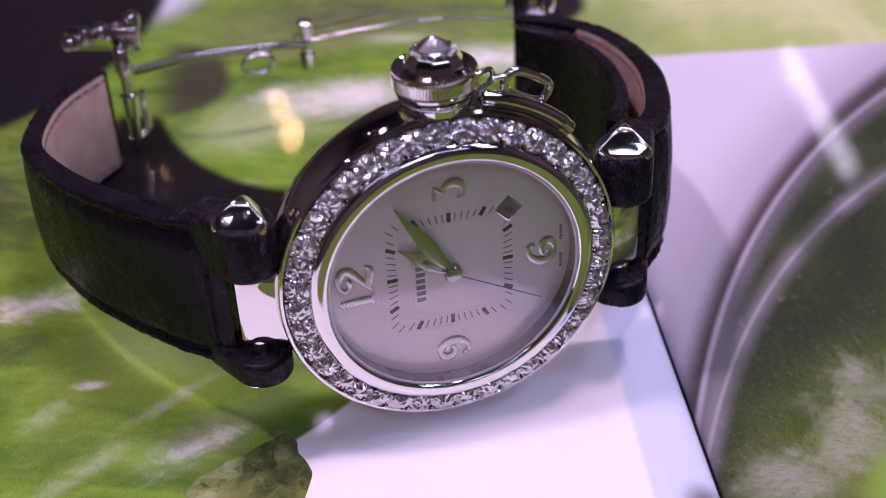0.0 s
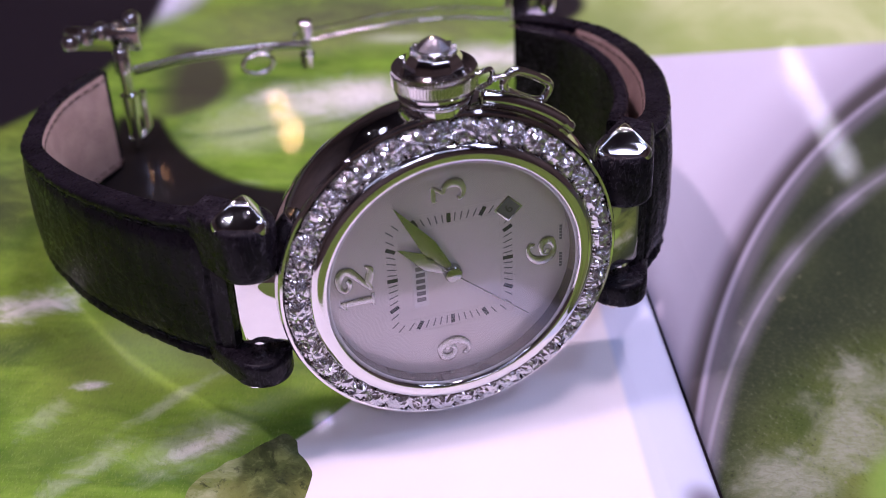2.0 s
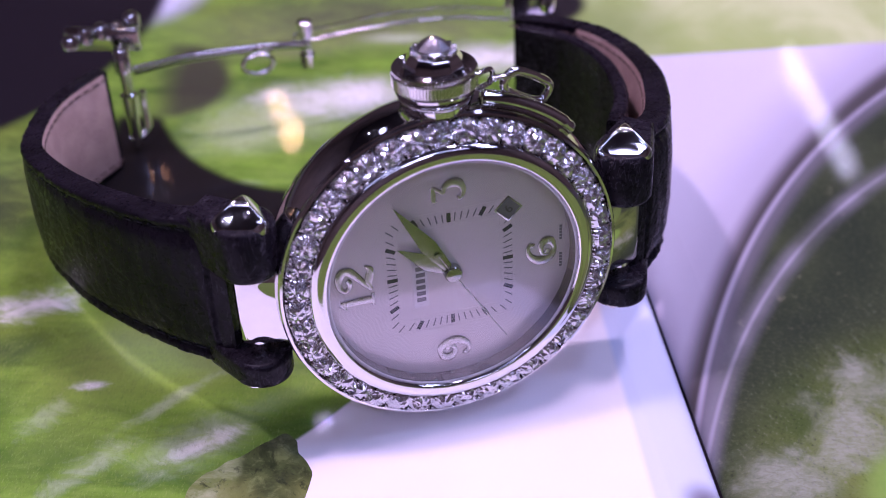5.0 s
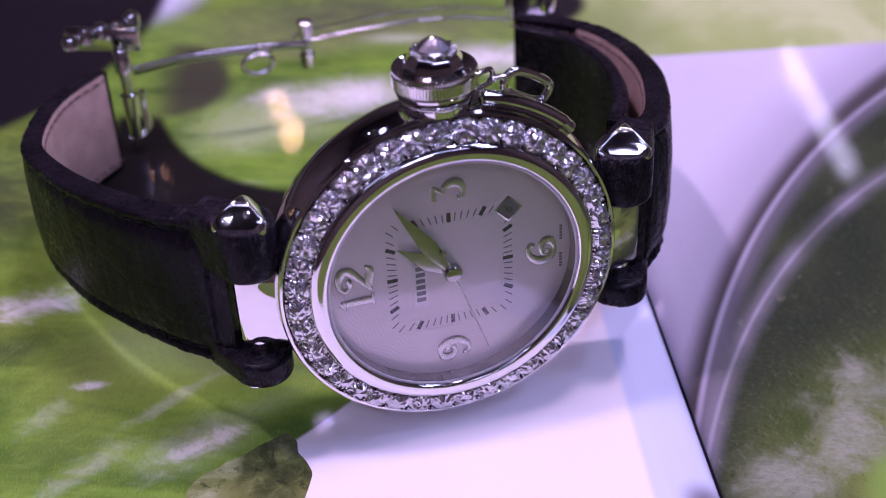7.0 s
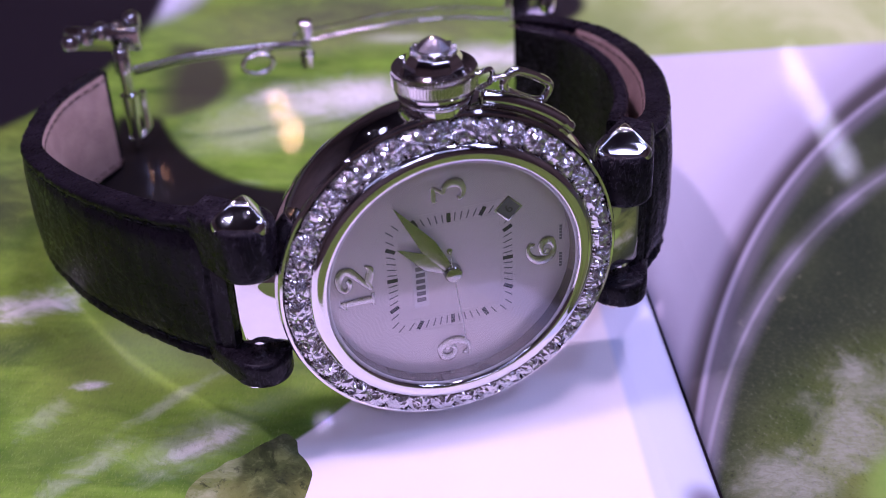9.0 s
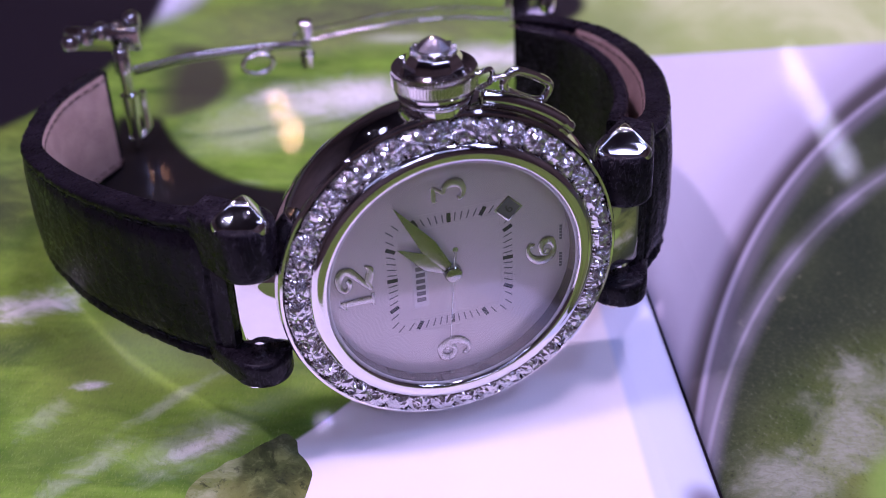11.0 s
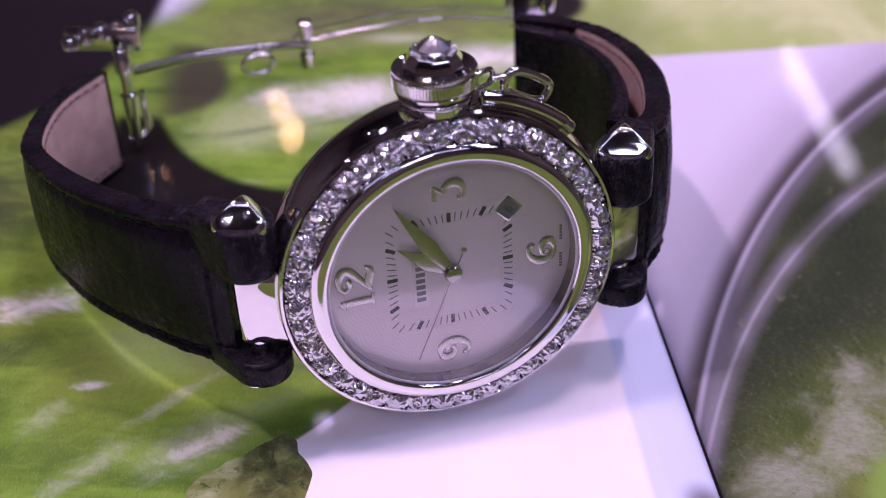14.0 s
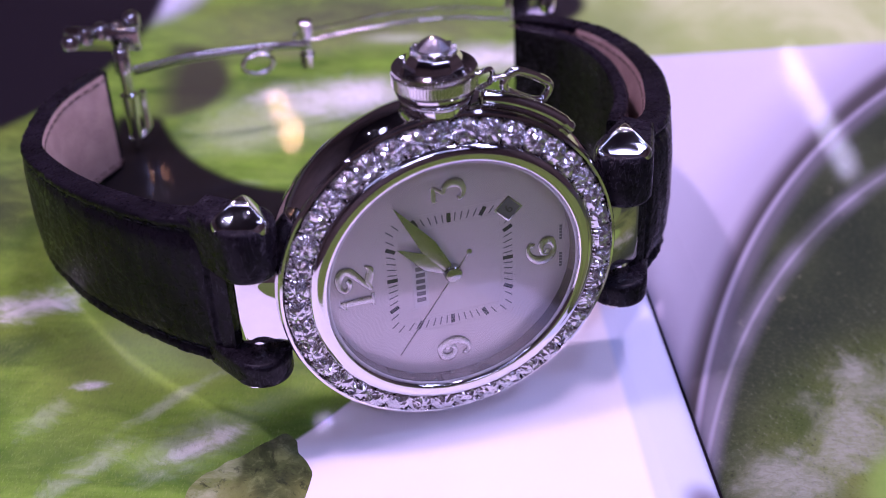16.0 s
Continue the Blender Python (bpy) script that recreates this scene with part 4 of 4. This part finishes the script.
    for i in range(1, n):
        q0, q1 = marks[i - 1], marks[i]
        seg = (q1[0] - q0[0]).length
        while pos < length + seg:
            t = (pos - length) / seg
            q = q0[0].lerp(q1[0], t)
            d, out, w, cu, thick, pad = q1[1:]
            for e in (-1, 1):
                for inner in (False, True):
                    p = q + Vector((cu + e * w * (0.845 if not inner else 0.86), 0, 0)) + out * (-0.13 * pad if not inner else -(thick + 0.13))
                    zax, yax = out, d
                    xax = yax.cross(zax)
                    m = Matrix((xax, yax, zax)).transposed().to_4x4()
                    m.translation = local(*p)
                    if inner not in first:
                        first[inner] = part("stitch", block((0.24, 1.15, 0.2), (0, 0, 0), 0.07), LINING_THREAD if inner else THREAD, st, shift=(0, 0, 0))
                        first[inner].matrix_basis = m
                    else:
                        share("stitch", first[inner], m, st)
            pos += 1.75
        length += seg
    return st


def clasp():
    """Folding clasp: cover, two curved slotted blades, hinge and end clip behind the strap."""
    def blade(points, u0, half, r, name):
        line = spline([(0, y, z) for y, z in points], 8)
        loop = [q + Vector((u0 + half, 0, 0)) for q in line]
        d = (line[-1] - line[-2]).normalized() * half
        loop += [line[-1] + d * math.sin(a) + Vector((u0 + half * math.cos(a), 0, 0)) for a in (math.pi * k / 8 for k in range(1, 8))]
        loop += [q + Vector((u0 - half, 0, 0)) for q in reversed(line)]
        d = (line[0] - line[1]).normalized() * half
        loop += [line[0] + d * math.sin(a) + Vector((u0 - half * math.cos(a), 0, 0)) for a in (math.pi * k / 8 for k in range(1, 8))]
        return part(name, tube(loop, r, 10, True, flat=0.7), STEEL_SOFT, watch, "slotted polished steel clasp blade")

    line = spline([(0, 25.5, -51.5), (0, 18, -52.6), (0, 9, -52.0), (0, 3, -50.8)], 8)
    bar = bmesh.new()
    rows = [[bar.verts.new(q + Vector((3.7 + a, 0, b))) for a, b in ((-0.55, -0.2), (-0.45, -0.28), (0.45, -0.28), (0.55, -0.2), (0.55, 0.2), (0.45, 0.28), (-0.45, 0.28), (-0.55, 0.2))] for q in line]
    for a, b in zip(rows, rows[1:]):
        for k in range(8):
            bar.faces.new((a[k], a[(k + 1) % 8], b[(k + 1) % 8], b[k]))
    bar.faces.new(rows[0])
    bar.faces.new(rows[-1])
    part("clasp_blade", bar, STEEL_SOFT, watch, "slim polished steel clasp blade")
    blade([(4, -52.2), (-6, -53.4), (-16, -52.6), (-24.5, -48.5)], 4.2, 0.7, 0.24, "clasp_blade")
    ring = [(1.9 + 1.3 * math.cos(a), 9.8 + 2.0 * math.sin(a), -51.2) for a in (2 * math.pi * k / 24 for k in range(24))]
    part("catch_ring", tube(ring, 0.34, 10, True), STEEL_SOFT, watch, "small oval catch ring of the clasp")
    part("middle_hinge", lathe([(0.6, 0.2), (1.0, 0.4), (1.0, 2.2), (0.7, 2.3), (0.7, 4.6), (1.0, 4.7), (1.0, 6.6), (0.6, 6.9)], 20, "X", (0, 3.2, -51.6)), STEEL_SOFT, watch)
    hinge = part("hinge", lathe([(0.6, -6.2), (0.8, -6), (0.8, -2.5), (1.1, -2.4), (1.1, 0.5), (0.7, 0.6), (0.7, 3.5), (1.05, 3.6), (1.05, 6.5), (0.8, 6.8)], 20, "X", (0, 26.6, -51.8)), STEEL_SOFT, watch, "knuckled hinge of the clasp")
    part("hinge_pin", lathe([(0.4, -6.9), (0.4, 7.2)], 12, "X", (0, 26.6, -51.8)), STEEL_SOFT, hinge)
    foot = tube([(-5.5, 27.5, -51.5), (-5.6, 25.6, -51.8), (-4.5, 24.8, -52.2), (0.5, 24.9, -52.2)], 0.5, 10)
    part("hinge_arm", foot, STEEL_SOFT, hinge)
    cv = part("clasp_cover", block((3.0, 9.8, 1.2), (7.0, 28.3, -55.2), 0.4, Matrix.Rotation(radians(-24), 4, "X")), STEEL_SOFT, watch, "polished clasp cover over the strap end")
    for k, (r, h) in enumerate(((1.1, 1.4), (0.85, 0.9), (1.15, 1.2), (0.9, 1.5), (1.1, 0.9))):
        part("clasp_stud", lathe([(0.1, h), (r * 0.7, h - 0.15), (r, h - 0.6), (r, -0.6)], 14, "X", (7.9, 24.4 + 2.0 * k, -57.1 + 0.95 * k + 0.3 * (k % 2))), STEEL_SOFT, cv)
    part("end_clip", block((4.2, 4.6, 1.4), (6.0, -25.6, -47.4), 0.5), STEEL_SOFT, watch, "polished end clip of the clasp")
    for y, z in ((-23.8, -47.9), (-28.4, -46.6)):
        part("push_stud", lathe([(0.1, 1.0), (0.7, 0.9), (1.0, 0.3), (1.0, -0.4), (0.8, -1.2)], 20, "X", (6.0, y, z)), STEEL_SOFT, watch)


case_and_bezel()
bezel_stones()
dial()
pointer("hour_hand", sword(6.7, 1.9, 1.2, 0.035), 0.55, 34.8, HAND, "broad faceted sword-shaped hour hand")
pointer("minute_hand", sword(10.6, 1.7, 1.2, 0.04), 0.8, 57, HAND, "long faceted sword-shaped minute hand")
second_hand = second_pointer()
part("centre_cap", lathe([(0.95, 0.3), (0.95, 1.0), (0.8, 1.2), (0.3, 1.28)], 32), HAND, watch)
crown()
lug(1)
lug(-1)
strap([(21.6, -3.6), (24.6, -5.6), (28.6, -9.6), (34.4, -17.5), (38.0, -25.3), (39.6, -32.3), (38.2, -39.4), (35.4, -45.0), (30.2, -50.6)], 1, "strap_long", 18.0, 13.4, -1.1)
strap([(-21.4, -3.2), (-24.6, -5.4), (-28.0, -9.3), (-31.6, -18.5), (-32.5, -27), (-31.2, -33.9), (-27.8, -38.6), (-22.8, -42.4)], -1, "strap_short", 18.4, 15.5, -0.3)
tail_line = [(-22.2, -11), (-25.7, -17), (-27.3, -24), (-27.1, -29.8), (-25.3, -34.8), (-21.7, -38.8)]
tail = spline([(0, y, z) for y, z in tail_line], 10)
bm = bmesh.new()
rings = []
for i, q in enumerate(tail):
    d = (tail[min(i + 1, len(tail) - 1)] - tail[max(i - 1, 0)]).normalized()
    out = Vector((0, d.z, -d.y))
    rings.append([bm.verts.new(q + Vector((-0.6 + u * 7.6, 0, 0)) + out * k) for u, k in ((-1, 0.5), (-0.96, 0.85), (0.96, 0.85), (1, 0.5), (1, -0.5), (0.96, -0.8), (0, -0.9), (-0.96, -0.8), (-1, -0.5))])
for a, b in zip(rings, rings[1:]):
    for k in range(9):
        bm.faces.new((a[k], a[(k + 1) % 9], b[(k + 1) % 9], b[k]))
bm.faces.new(rings[0])
bm.faces.new(rings[-1])
part("strap_tail", bm, BLACK_LEATHER, watch, "black leather strap tail tucked inside the loop")
clasp()


def motions():
    rows = []
    for k in range(9):
        t = 2.0 * k
        rows.append((t, Matrix.Translation(local(0, 0, 1.05)) @ Matrix.Rotation(radians(-(SWEEP0 + SWEEP * t)), 4, "Z")))
    walk(second_hand, rows)


SWEEP0, SWEEP = 208.4, 6.05
motions()
